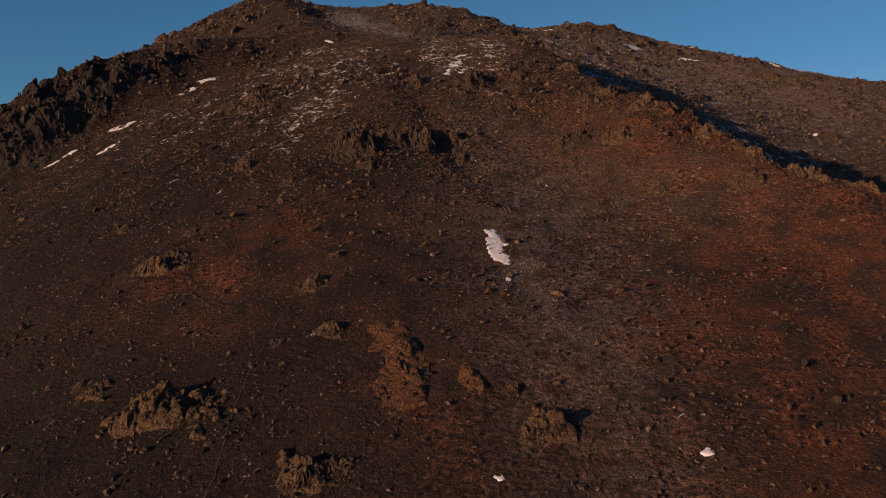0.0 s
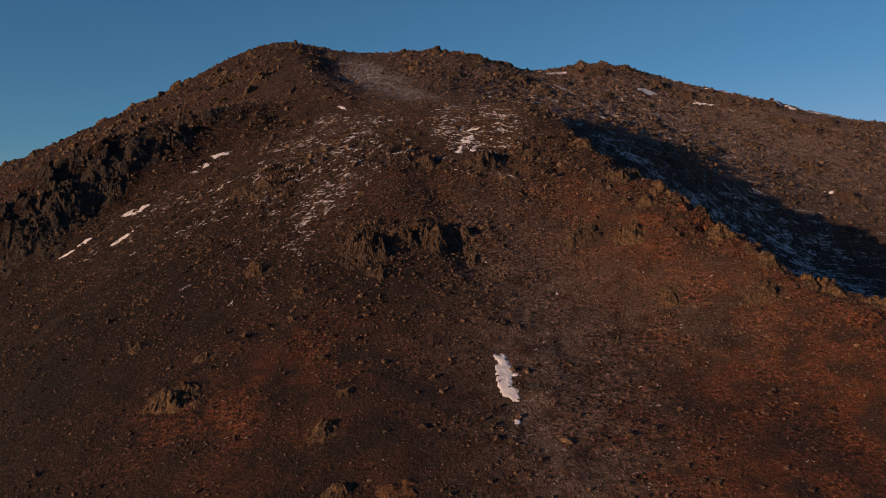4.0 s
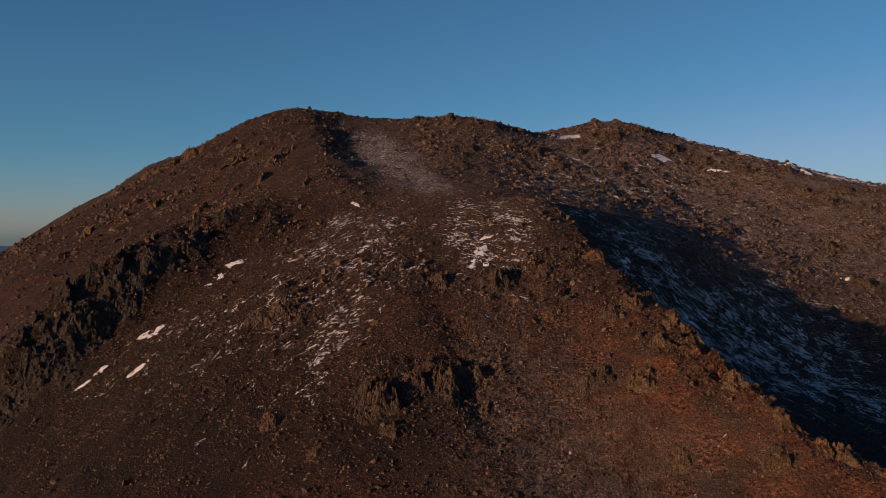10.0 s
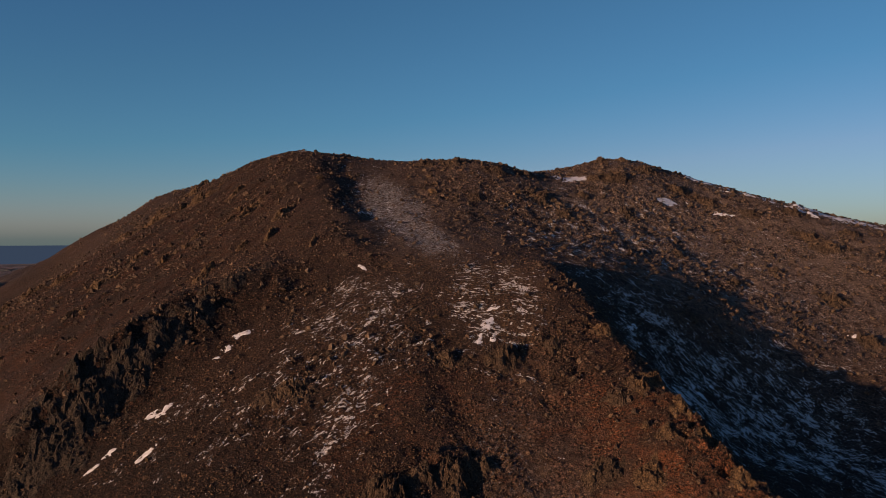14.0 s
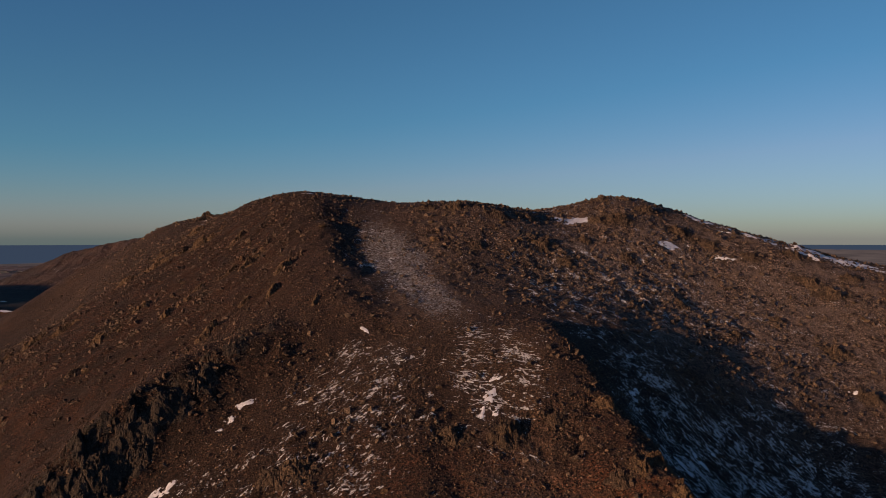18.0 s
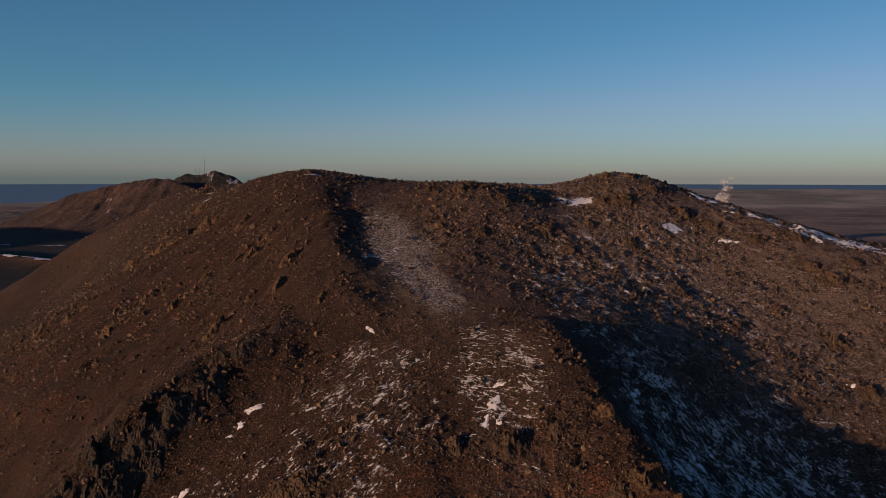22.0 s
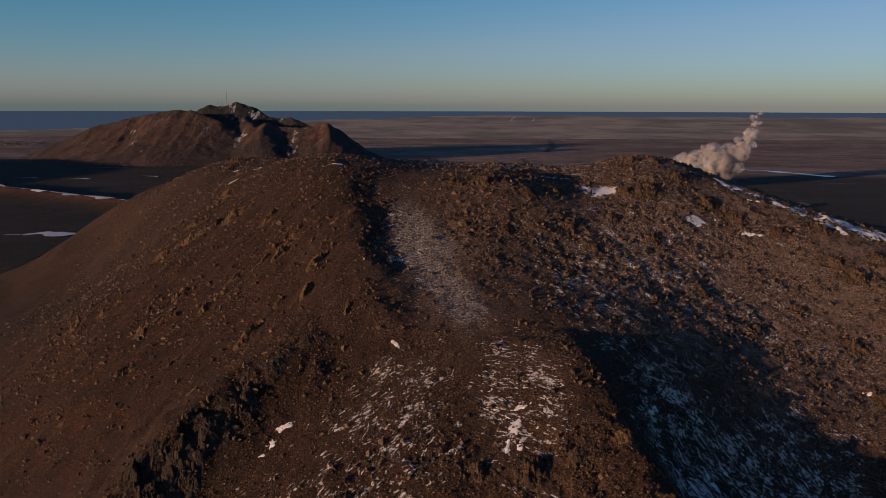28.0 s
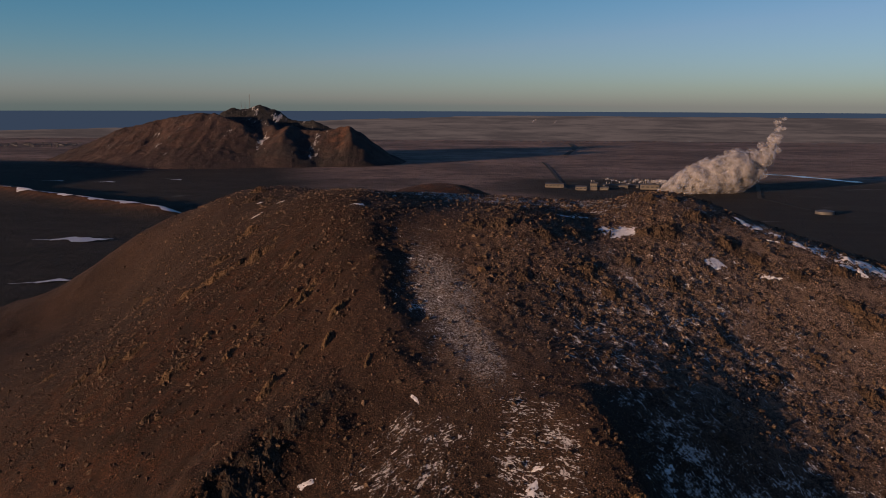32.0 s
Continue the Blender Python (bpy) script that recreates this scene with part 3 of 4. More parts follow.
xs, ys = np.arange(-1960, -200, 7.0), np.arange(2250, 3400, 7.0)
gx, gy = np.meshgrid(xs, ys, indexing="ij")
mz = mountain(gx, gy)
snowy = 1.0 * blob(gx, gy, -880, 2750, 16, 120, 8) + 0.62 * blob(gx, gy, -930, 2960, 150, 60) + 0.9 * blob(gx, gy, -690, 2700, 16, 90) + 0.35 * blob(gx, gy, -1250, 2700, 200, 90)
black = np.clip(1.9 * blob(gx, gy, -930, 2970, 190, 85) + 0.9 * blob(gx, gy, -700, 2610, 130, 40), 0, 1)
warm = 0.9 * blob(gx, gy, -612, 2740, 34, 90) + 0.5 * blob(gx, gy, -825, 2720, 30, 80) + 0.30 * blob(gx, gy, -1200, 2680, 220, 120)
far_mountain = new("far_mountain", grid_mesh("far_mountain", xs, ys, mz, [("frost", snowy), ("rust_and_sun", np.clip(warm, 0, 1)), ("dark", black)]))
far_mountain.data.materials.append(MOUNTAIN)
tagged(far_mountain, "flat-topped brown mountain rising from the lava plain", "mountain", kind="structure")


# ---- stones ----
def ico(level):
    bm = bmesh.new()
    bmesh.ops.create_icosphere(bm, subdivisions=level, radius=1)
    co = np.array([v.co[:] for v in bm.verts])
    tri = np.array([[v.index for v in f.verts] for f in bm.faces])
    bm.free()
    return co, tri


ICO = {k: ico(k) for k in (1, 2, 3)}


def stone(rng, level, cuts=9, rough=0.06):
    """A block split along flat faces: unit size, lying on its base."""
    co, tri = ICO[level]
    v = co * rng.uniform(0.72, 1.25, 3) * np.array((1, 1, 0.72))
    for _ in range(cuts):
        n = rng.normal(size=3)
        n /= np.linalg.norm(n)
        s = v @ n
        v = v - np.outer(np.maximum(s - rng.uniform(0.28, 0.62), 0), n)
    v = v + rng.normal(0, rough, v.shape)
    return v, tri


def turn_z(v, a):
    c, s = math.cos(a), math.sin(a)
    return np.stack([v[:, 0] * c - v[:, 1] * s, v[:, 0] * s + v[:, 1] * c, v[:, 2]], 1)


def joined(name, pieces, mat, soft=False):
    co, tri, base = [], [], 0
    for v, t in pieces:
        co.append(v)
        tri.append(t + base)
        base += len(v)
    me = raw_mesh(name, np.concatenate(co), np.concatenate(tri), soft)
    me.materials.append(mat)
    return me


rng = np.random.RandomState(11)


def scatter(count, low, high, where):
    """Random places on the hill, kept in proportion to the field where()."""
    xs, ys, out = [], [], 0
    while out < count:
        x, y = rng.uniform(-150, 150, 20000), rng.uniform(18, 300, 20000)
        keep = rng.uniform(0, 1, 20000) < where(x, y)
        keep &= np.abs(x) < 40 + 0.62 * y
        xs.append(x[keep])
        ys.append(y[keep])
        out += keep.sum()
    x, y = np.concatenate(xs)[:count], np.concatenate(ys)[:count]
    size = low * (high / low) ** (rng.uniform(0, 1, count) ** 2.2)
    return x, y, height(x, y), size


def stony(x, y):
    clumps = smooth(0.0, 0.45, fbm(x, y, 9, 4, 6, 0.6))
    near = 0.4 + 0.6 * (1 - smooth(60, 130, y))
    return np.clip((0.13 + 0.45 * clumps + 0.75 * rockiness(x, y)) * near, 0, 1)


def chip(r):
    """A small split stone of eight faces."""
    v = np.array([(1, 0, 0), (-1, 0, 0), (0, 1, 0), (0, -1, 0), (0, 0, 0.8), (0, 0, -0.8)], float)
    t = np.array([(0, 2, 4), (2, 1, 4), (1, 3, 4), (3, 0, 4), (2, 0, 5), (1, 2, 5), (3, 1, 5), (0, 3, 5)])
    return v * r.uniform(0.6, 1.2, 3) + r.normal(0, 0.22, v.shape), t


def rubble(name, count, low, high, protos, label, field=stony, make=chip, mat=None):
    x, y, z, size = scatter(count, low, high, field)
    shapes = [make(rng) for _ in range(protos)]
    pick = rng.randint(0, protos, count)
    co, tri, base = [], [], 0
    for k, (v, t) in enumerate(shapes):
        i = np.nonzero(pick == k)[0]
        a, s = rng.uniform(0, 6.28, len(i)), size[i, None, None] * rng.uniform(0.75, 1.25, (len(i), 1, 3))
        w = v[None] * s
        ca, sa = np.cos(a)[:, None], np.sin(a)[:, None]
        w = np.stack([w[:, :, 0] * ca - w[:, :, 1] * sa + x[i, None], w[:, :, 0] * sa + w[:, :, 1] * ca + y[i, None], w[:, :, 2] + (z[i] + 0.12 * size[i])[:, None]], -1)
        co.append(w.reshape(-1, 3))
        tri.append((t[None] + base + (np.arange(len(i)) * len(v))[:, None, None]).reshape(-1, 3))
        base += len(i) * len(v)
    me = raw_mesh(name, np.concatenate(co), np.concatenate(tri), False)
    me.materials.append(mat or RUBBLE_ROCK)
    return tagged(new(name, me), label, "rocks", kind="stuff")


def upper(x, y):
    """Where blocks lie on the upper slopes: thick on the stony east, in trains on the western flank."""
    train = smooth(0.05, 0.5, fbm(np.arctan2(y - 243, x + 9) * 95, np.hypot(x + 9, y - 243) * 0.3, 8, 4, 5, 0.6))
    west = blob(x, y, -85, 185, 40, 62) * (0.10 + 1.0 * train)
    return np.clip(smooth(95, 140, y) * (0.07 + west + 0.8 * rockiness(x, y)), 0, 1)


rubble("rubble", 42000, 0.08, 0.36, 40, "loose brown scoria rubble strewn over the hillside", make=lambda r: stone(r, 1, 10))
rubble("pebbles", 26000, 0.06, 0.24, 40, "scattered pale brown stones on the lower slope", lambda x, y: (1 - smooth(75, 95, y)) * (0.15 + 0.85 * smooth(-0.1, 0.45, fbm(x, y, 6, 4, 1, 0.65))), lambda r: stone(r, 1, 10), TALUS_ROCK)
rubble("gravel", 45000, 0.07, 0.26, 40, "small brown stones on the middle slope", lambda x, y: smooth(70, 95, y) * (1 - smooth(140, 165, y)) * smooth(-60, -45, x) * (1 - smooth(25, 60, x)) * (0.25 + 0.75 * smooth(-0.2, 0.4, fbm(x, y, 5, 4, 2, 0.6))))
rubble("scree", 11000, 0.16, 0.70, 30, "blocky brown scree on the middle hillside", lambda x, y: stony(x, y) * (0.12 + 0.88 * smooth(60, 100, y)), lambda r: stone(r, 1, 12))
rubble("talus", 29000, 0.16, 0.95, 30, "angular brown talus blocks scattered on the upper slopes", upper, lambda r: stone(r, 1, 12), TALUS_ROCK)

# single boulders that stand out on the smooth scoria: east, ahead, half size
BOULDERS = [
    (18.3, 61.9, .5), (20.5, 62.4, .4), (20.0, 60.1, .6), (18.9, 60.4, .4), (16.9, 66.6, .5), (26.7, 59.5, .5), (25.0, 55.2, .6), (32.6, 69.5, .6), (19.0, 51.6, .4),
    (19.5, 55.4, .5), (21.8, 49.1, .42), (25.2, 51.0, .62), (28.5, 72.0, .6), (16.8, 63.0, .4), (18.1, 49.7, .35), (26.1, 51.4, .42), (24.7, 47.5, .35), (23.5, 51.2, .25),
    (22.6, 56.6, .25), (33.0, 61.1, .34), (22.9, 55.9, .3), (21.2, 49.0, .25), (23.8, 49.6, .28), (18.1, 52.1, .24), (-1.7, 66.9, .44), (-11.9, 56.3, .36), (-10.7, 53.8, .32),
    (-73.5, 164.1, 1.3), (-63.6, 163.1, 1.2), (-74.7, 205.3, 1.8), (-52.8, 180.8, 1.5), (-50.7, 154.3, 1.3), (-42.4, 175.3, 1.2),
]
boulder_shapes = []
for k in range(14):
    me = joined("boulder", [stone(rng, 3, 18, 0.02)], OCHRE_ROCK if k % 3 else BROWN_ROCK)
    boulder_shapes.append(me)


def boulder(x, y, size, group):
    ob = new("boulder", boulder_shapes[rng.randint(len(boulder_shapes))])
    s = size * rng.uniform(0.8, 1.2, 3)
    ob.matrix_world = pose(x, y, ground_at(x, y) + 0.08 * size, rng.uniform(-15, 15), rng.uniform(-15, 15), rng.uniform(0, 360)) @ Matrix.Diagonal((*s, 1))
    big = "large" if size > 1.1 else "small" if size < 0.45 else "weathered"
    return tagged(ob, f"{big} angular brown basalt boulder lying on scoria", "boulder", group)


for x, y, s in BOULDERS:
    boulder(x, y, s, "boulders on the hillside")
bx, by, bz, bs = scatter(190, 0.45, 1.4, lambda x, y: 0.05 * (y < 120) + 0.9 * blob(x, y, -75, 185, 30, 45) + 0.8 * rockiness(x, y) * (y > 90))
for x, y, s in zip(bx, by, bs):
    boulder(float(x), float(y), float(s) * (0.5 if y < 100 else 1.0), "boulders on the hillside")


block_shapes = {m.name: [joined("block", [stone(rng, 2, 14, 0.02)], m) for _ in range(16)] for m in (BROWN_ROCK, DARK_ROCK, OCHRE_ROCK, TUFF)}


def outcrop(x, y, size, mat, label, tall=0.36, lie=None, squash=None, blocks=34, lee=0.8):
    """A crag that breaks through the slope: a cracked mass, gentle on the west and broken off on the east, and the blocks that it sheds."""
    n = int(min(84, max(40, 2.8 * size / 0.11)))
    u = np.linspace(-1.4, 1.4, n)
    gu, gv = np.meshgrid(u, u, indexing="ij")
    a0, seed = rng.uniform(0, 3.14) if lie is None else radians(lie), rng.randint(7)
    squash = squash or rng.uniform(0.5, 0.8)
    ru, rv = gu * math.cos(a0) + gv * math.sin(a0), -gu * math.sin(a0) + gv * math.cos(a0)
    ox, oy = rng.uniform(0, 200, 2)
    r = np.hypot(ru, rv / squash) * (1 + 0.8 * fbm(gu + ox, gv + oy, 0.7, 4, seed, 0.6))
    body = 1 - smooth(0.25, 1.05, r)
    wx, wy = gu + 0.2 * fbm(gu + ox, gv + oy, 0.35, 3, 2), gv + 0.2 * fbm(gu + oy, gv + ox, 0.35, 3, 3)
    metre = 1 / max(size, 1.2)
    big, crack = cells(wx + ox, wy + oy, 0.40, seed)
    small, crack2 = cells(wx + oy, wy + ox, max(0.16, 0.5 * metre), seed + 2)
    tiny, _ = cells(wx * 1.1 + oy, wy + ox, max(0.07, 0.25 * metre), seed + 4)
    across = ru if abs(math.cos(a0)) > 0.7 else rv * (-1 if math.sin(a0) > 0 else 1) / squash
    across = across + 0.30 * fbm(gu + ox, gv + oy, 0.5, 4, 6, 0.6)
    wedge = (0.35 + 0.85 * smooth(-1.0, 0.2, across)) * (1 - lee * smooth(0.20, 0.48, across))
    rise = wedge * (0.75 + 0.35 * big) + 0.22 * small + 0.10 * tiny + 0.22 * fbm(gu + ox, gv + oy, 0.4, 4, 5, 0.7, True)
    rise = rise - 0.40 * (1 - smooth(0, 0.12, crack)) - 0.18 * (1 - smooth(0, 0.14, crack2))
    px = x + size * (gu + 0.10 * fbm(gu + ox, gv + oy, 0.22, 3, 6) * body)
    py = y + size * (gv + 0.10 * fbm(gu + oy, gv + ox, 0.22, 3, 1) * body)
    pz = height(px, py) + size * (tall * body * rise - 0.06 * (1 - smooth(0.0, 0.25, body)))
    base = np.array((x, y, ground_at(x, y)))
    co = np.stack([px, py, pz], -1).reshape(-1, 3) - base
    i = np.arange(n * n).reshape(n, n)
    inside = body > 0.03
    cell = (inside[:-1, :-1] | inside[1:, :-1] | inside[1:, 1:] | inside[:-1, 1:]).ravel()
    quads = np.stack([i[:-1, :-1], i[1:, :-1], i[1:, 1:], i[:-1, 1:]], -1).reshape(-1, 4)[cell]
    used, back = np.unique(quads, return_inverse=True)
    ob = new("rock_outcrop", raw_mesh("rock_outcrop", co[used], back.reshape(-1, 4), False))
    ob.data.materials.append(mat)
    ob.location = base
    rr, aa = np.abs(rng.normal(0, 0.70, blocks)), rng.uniform(0, 6.28, blocks)
    su, sv = rr * np.cos(aa), rr * squash * 1.15 * np.sin(aa)
    ex, ey = size * (su * math.cos(a0) - sv * math.sin(a0)), size * (su * math.sin(a0) + sv * math.cos(a0))
    inner = np.maximum(0.0, 1 - rr)
    s = np.minimum(size * rng.uniform(0.04, 0.07 + 0.08 * inner), 0.55)
    ez = height(x + ex, y + ey) + tall * size * 0.30 * inner ** 1.3 + 0.1 * s - base[2]
    for k in range(blocks):
        piece = new("block", block_shapes[mat.name][rng.randint(16)])
        piece.parent = ob
        piece.matrix_local = pose(ex[k], ey[k], ez[k], *rng.uniform(-40, 40, 2), rng.uniform(0, 360)) @ Matrix.Diagonal((*(s[k] * rng.uniform(0.6, 1.6, 3)), 1))
    return tagged(ob, label, "rock outcrop", "rock outcrops on the hill")


# east, ahead, half size
NEAR_RIBS = [(-17.3, 50.4, 3.0), (6.5, 47.8, 1.8), (4.6, 51.3, .7), (-7.9, 57.5, 1.2), (-10.1, 63.6, 1.1), (-24.0, 69.4, 2.0), (-30.8, 78.6, .8), (-23.1, 75.1, .9), (-11.3, 56.2, .5),
             (-22.8, 53.4, 1.0), (-21.9, 90.1, 1.5), (-15.9, 84.9, 1.0), (-24.4, 54.3, .7), (-9.0, 68.5, .8), (-7.5, 43.9, 1.8), (23.3, 86.5, 1.2)]
GULLY_RIBS = [(-9.5, 92.7, 3.2), (-5.8, 96.0, 1.9), (-1.8, 95.8, 2.5), (1.3, 99.0, 1.6), (2.5, 93.3, 1.1), (-25.1, 111.2, 2.5), (-28.4, 110.6, 1.5), (-3.8, 117.1, 2.6), (5.3, 118.5, 3.0),
              (12.2, 120.6, 1.6), (16.4, 98.2, 2.0), (14.6, 97.3, 1.3), (20.4, 110.2, 1.8), (-7.8, 87.8, 1.4)]
EAST_RIBS = [(21.2, 96.3, 2.2), (23.4, 111.9, 1.9), (32.8, 84.4, 1.7), (24.4, 101.4, 1.7), (26, 114.5, 2.2), (28.2, 106.5, 2.0), (29.3, 100.5, 2.0), (32, 95, 1.8), (35.5, 89.5, 1.9), (39.5, 85.3, 1.7), (43.5, 81.8, 1.8), (48.5, 76.5, 1.6), (20.5, 125, 1.8)]
WEST_RIBS = [(-41, 136.5, 2.8), (-44.5, 130, 3.4), (-48, 124, 3.8), (-51, 118, 4.0), (-54, 112.5, 4.0), (-57, 107, 4.2), (-60.5, 101.5, 4.0), (-64, 96, 4.0), (-57, 117, 3.4), (-62, 109.5, 3.4), (-67, 101, 3.6), (-37, 142, 1.8)]
TOP_RIBS = [(48.8, 230, 3.6), (39, 219.5, 4.0), (32.8, 218.7, 2.8), (55.9, 220.3, 3.4), (38.1, 198.7, 2.0), (62.4, 216.5, 3.0), (17.3, 197.1, 2.8), (22, 190.4, 2.4), (.8, 188.7, 2.6), (-12.3, 207.9, 3.0),
            (6.6, 205.4, 3.0), (37.9, 241.3, 3.2), (44.3, 239.9, 2.8), (-5, 207.2, 3.2), (14.2, 212.6, 3.0), (83.9, 204.2, 3.2), (87.5, 199.6, 3.6), (78.8, 176.9, 3.2), (84.9, 217.3, 3.4), (96, 209, 2.8),
            (78.8, 161.9, 2.2), (56.7, 175.6, 1.8), (46.6, 183.4, 1.8), (68.9, 186, 1.9), (-92, 268, 2.8), (-84.8, 264.8, 2.6), (40.7, 151.6, 1.9), (72, 213, 2.4), (28, 205, 2.2)]
LEFT_RIBS = [(-70.8, 203.8, 4.0), (-83.8, 213.4, 3.2), (-81, 202.4, 3.8), (-87.8, 199.8, 2.6), (-57.6, 195, 2.6), (-50, 178.3, 3.2), (-54.3, 177, 2.3), (-60.4, 173.9, 2.0), (-73.3, 173.9, 2.2), (-63.8, 164.3, 2.5),
             (-74.9, 166.1, 1.8), (-77.4, 164.1, 2.2), (-93, 178.7, 2.6), (-100, 178.1, 3.4), (-106.2, 175.9, 2.8), (-50.3, 151, 2.8), (-46, 159.1, 2.1), (-30.3, 152.3, 1.8), (-40.4, 168.8, 2.8), (-79.3, 227.1, 3.0),
             (-94.2, 281.1, 3.2), (-122.7, 189.7, 2.0), (-76.9, 151.5, 2.0), (-64.9, 148.8, 1.6), (-40.7, 159.8, 2.4), (-94.9, 159.2, 1.7), (-112, 225, 2.6)]
for group, mat, words, tall in (
        (NEAR_RIBS, OCHRE_ROCK, "jagged ochre rock outcrop breaking through red scoria", 0.27), (GULLY_RIBS, BROWN_ROCK, "broken brown basalt outcrop beside the frosted gully", 0.34),
        (EAST_RIBS, OCHRE_ROCK, "ochre rock rib on the crest of a spur", 0.30), (TOP_RIBS, BROWN_ROCK, "blocky brown basalt outcrop near the summit", 0.24)):
    for x, y, s in group:
        outcrop(x, y, s * 1.3, mat, words, tall, rng.uniform(-35, 35), rng.uniform(0.65, 0.9), 24)
for x, y, s in WEST_RIBS:
    outcrop(x, y, s * 1.2, DARK_ROCK, "dark basalt crag along a steep spur", 0.14, 62 + rng.uniform(-8, 8), 0.7, 30, 0.6)
for x, y, s in LEFT_RIBS:
    outcrop(x, y, s * 1.3, OCHRE_ROCK, "long brown basalt rib running down the scoria slope", 0.29, math.degrees(math.atan2(y - 243, x + 9)) + rng.uniform(-12, 12), 0.42, 16)

outcrop(-2.4, 53.6, 5.0, TUFF, "low orange tuff rib slanting down the slope", 0.065, 103, 0.42, 10, 0.1)
outcrop(1.9, 52.3, 1.9, TUFF, "small orange tuff rib on scoria", 0.12, 120, 0.5, 5, 0.2)

# ---- snow ----
def snow_patch(x, y, rx, ry, turn, label, lift=0.10, lace=0.75):
    """A thin, ragged bank of old snow draped on the ground."""
    n = 44
    u = np.linspace(-1.6, 1.6, n)
    gu, gv = np.meshgrid(u, u, indexing="ij")
    ox, oy = rng.uniform(0, 200, 2)
    c, s = math.cos(radians(turn)), math.sin(radians(turn))
    px, py = x + rx * gu * c - ry * gv * s, y + rx * gu * s + ry * gv * c
    scale = 0.5 * (rx + ry)
    field = 1 - 0.35 * (lace - 0.75) - np.hypot(gu, gv) + lace * fbm(px / scale + ox, py / scale + oy, 0.8, 4, 3, 0.6)
    base = np.array((x, y, ground_at(x, y)))
    low = sum(height(px + a, py + b) for a, b in ((-0.6, 0), (0.6, 0), (0, -0.6), (0, 0.6))) / 4
    pz = np.maximum(low, height(px, py) - 0.15) - 0.03 + lift * smooth(0.0, 0.45, field)
    co = np.stack([px, py, pz], -1).reshape(-1, 3) - base
    i = np.arange(n * n).reshape(n, n)
    keep = (np.maximum.reduce([field[:-1, :-1], field[1:, :-1], field[1:, 1:], field[:-1, 1:]]) > 0.08).ravel()
    quads = np.stack([i[:-1, :-1], i[1:, :-1], i[1:, 1:], i[:-1, 1:]], -1).reshape(-1, 4)[keep]
    used, back = np.unique(quads, return_inverse=True)
    me = raw_mesh("snow_patch", co[used], back.reshape(-1, 4))
    me.materials.append(OLD_SNOW)
    ob = new("snow_patch", me)
    ob.location = base
    return tagged(ob, label, "snow patch", "snow patches on the hill")


PATCHES = [  # east, ahead, half length, half width, turn
    (4.8, 73.6, 2.5, .85, 88), (5.1, 70.8, 2.0, .75, 96), (5.9, 72.6, .4, .25, 20), (15.2, 46.0, .55, .3, 0), (3.1, 43.6, .4, .25, 0), (-43.6, 112.5, 2.0, .7, 50),
    (-43.0, 104.5, 2.0, .5, 45), (-38.2, 124.2, .9, .7, 30), (-36.6, 127.2, 1.6, .5, 30), (2.4, 125.2, 1.9, .8, 60), (3.6, 129.0, 1.3, .4, 20), (1.2, 121.8, 1.2, .5, 80), (-39.4, 122.3, .6, .4, 10),
    (64.5, 210.8, 2.4, .6, 5), (27.0, 220.0, 5.0, 4.0, 0), (76.6, 163.5, 1.5, .5, 0), (29.4, 121.5, 2.4, .6, 75),
    (23.0, 134.0, 1.2, .5, 60), (27.4, 139.5, 1.6, .6, 50), (-19.7, 143.9, 1.3, .4, -40), (-5.9, 232.0, 3.5, 1.2, 10), (14.5, 228.5, 6.0, 1.6, 20),
    (-22.0, 359.0, 9.0, 1.6, 8), (-36.0, 361.0, 5.0, 0.9, 0), (3.4, 122.0, 1.3, .6, 70), (36.5, 131.5, 1.6, .5, -48), (33.2, 128.0, 1.8, .5, -48), (39.5, 135.0, 1.2, .5, -40), (5.6, 66.4, .8, .3, 80),
    (-45.2, 112.2, 1.3, .6, 50), (-48.6, 106.6, 1.5, .5, 50), (-50.2, 104.3, 1.1, .4, 40),
]
for p in PATCHES:
    snow_patch(*p, "thin bank of old white snow lying on scoria", 0.10, 0.95)
snow_patch(50.2, 211.8, 4.2, 3.2, 15, "lacy branching snow patch between boulders", 0.12, 2.2)
for x, y, l, w, turn in ((66, 234.5, 7, 2.0, -26), (75, 230.5, 7, 2.8, -26), (84, 226.5, 8, 3.4, -22), (94, 224, 8, 3.6, -12), (104, 222.5, 8, 3.8, -8), (88, 220.5, 4, 1.2, -30), (70, 227, 3, .8, -20)):
    snow_patch(x, y, l, w, turn, "long snow drift along the ridge crest", 0.22, 1.7)
for x, y, l, w, turn in ((-83, 243, 3, .8, 55), (-77, 252, 3.5, .7, 40), (-88, 262, 2, .6, 30), (-44, 214, 2.2, .9, 20), (-60, 262, 4, 1.0, 20)):
    snow_patch(x, y, l, w, turn, "snow streak on the western shoulder", 0.15, 1.2)


def footpath(line, width):
    """A hair-thin worn line over the scoria."""
    p = np.array([(a[0] + (b[0] - a[0]) * k / 24, a[1] + (b[1] - a[1]) * k / 24) for a, b in zip(line, line[1:]) for k in range(24)])
    p[:, 0] += 0.12 * fbm(p[:, 1], p[:, 1] * 0, 1.4, 3, 2)
    rows = [np.column_stack([p[:, 0] + s * width / 2, p[:, 1], height(p[:, 0], p[:, 1]) + 0.05]) for s in (-1, 1)]
    i, n = np.arange(len(p) - 1), len(p)
    me = raw_mesh("footpath", np.concatenate(rows), np.stack([i, i + n, i + n + 1, i + 1], 1))
    me.materials.append(DUST)
    tagged(new("footpath", me), "thin pale worn line crossing dark scoria", "path", kind="structure")


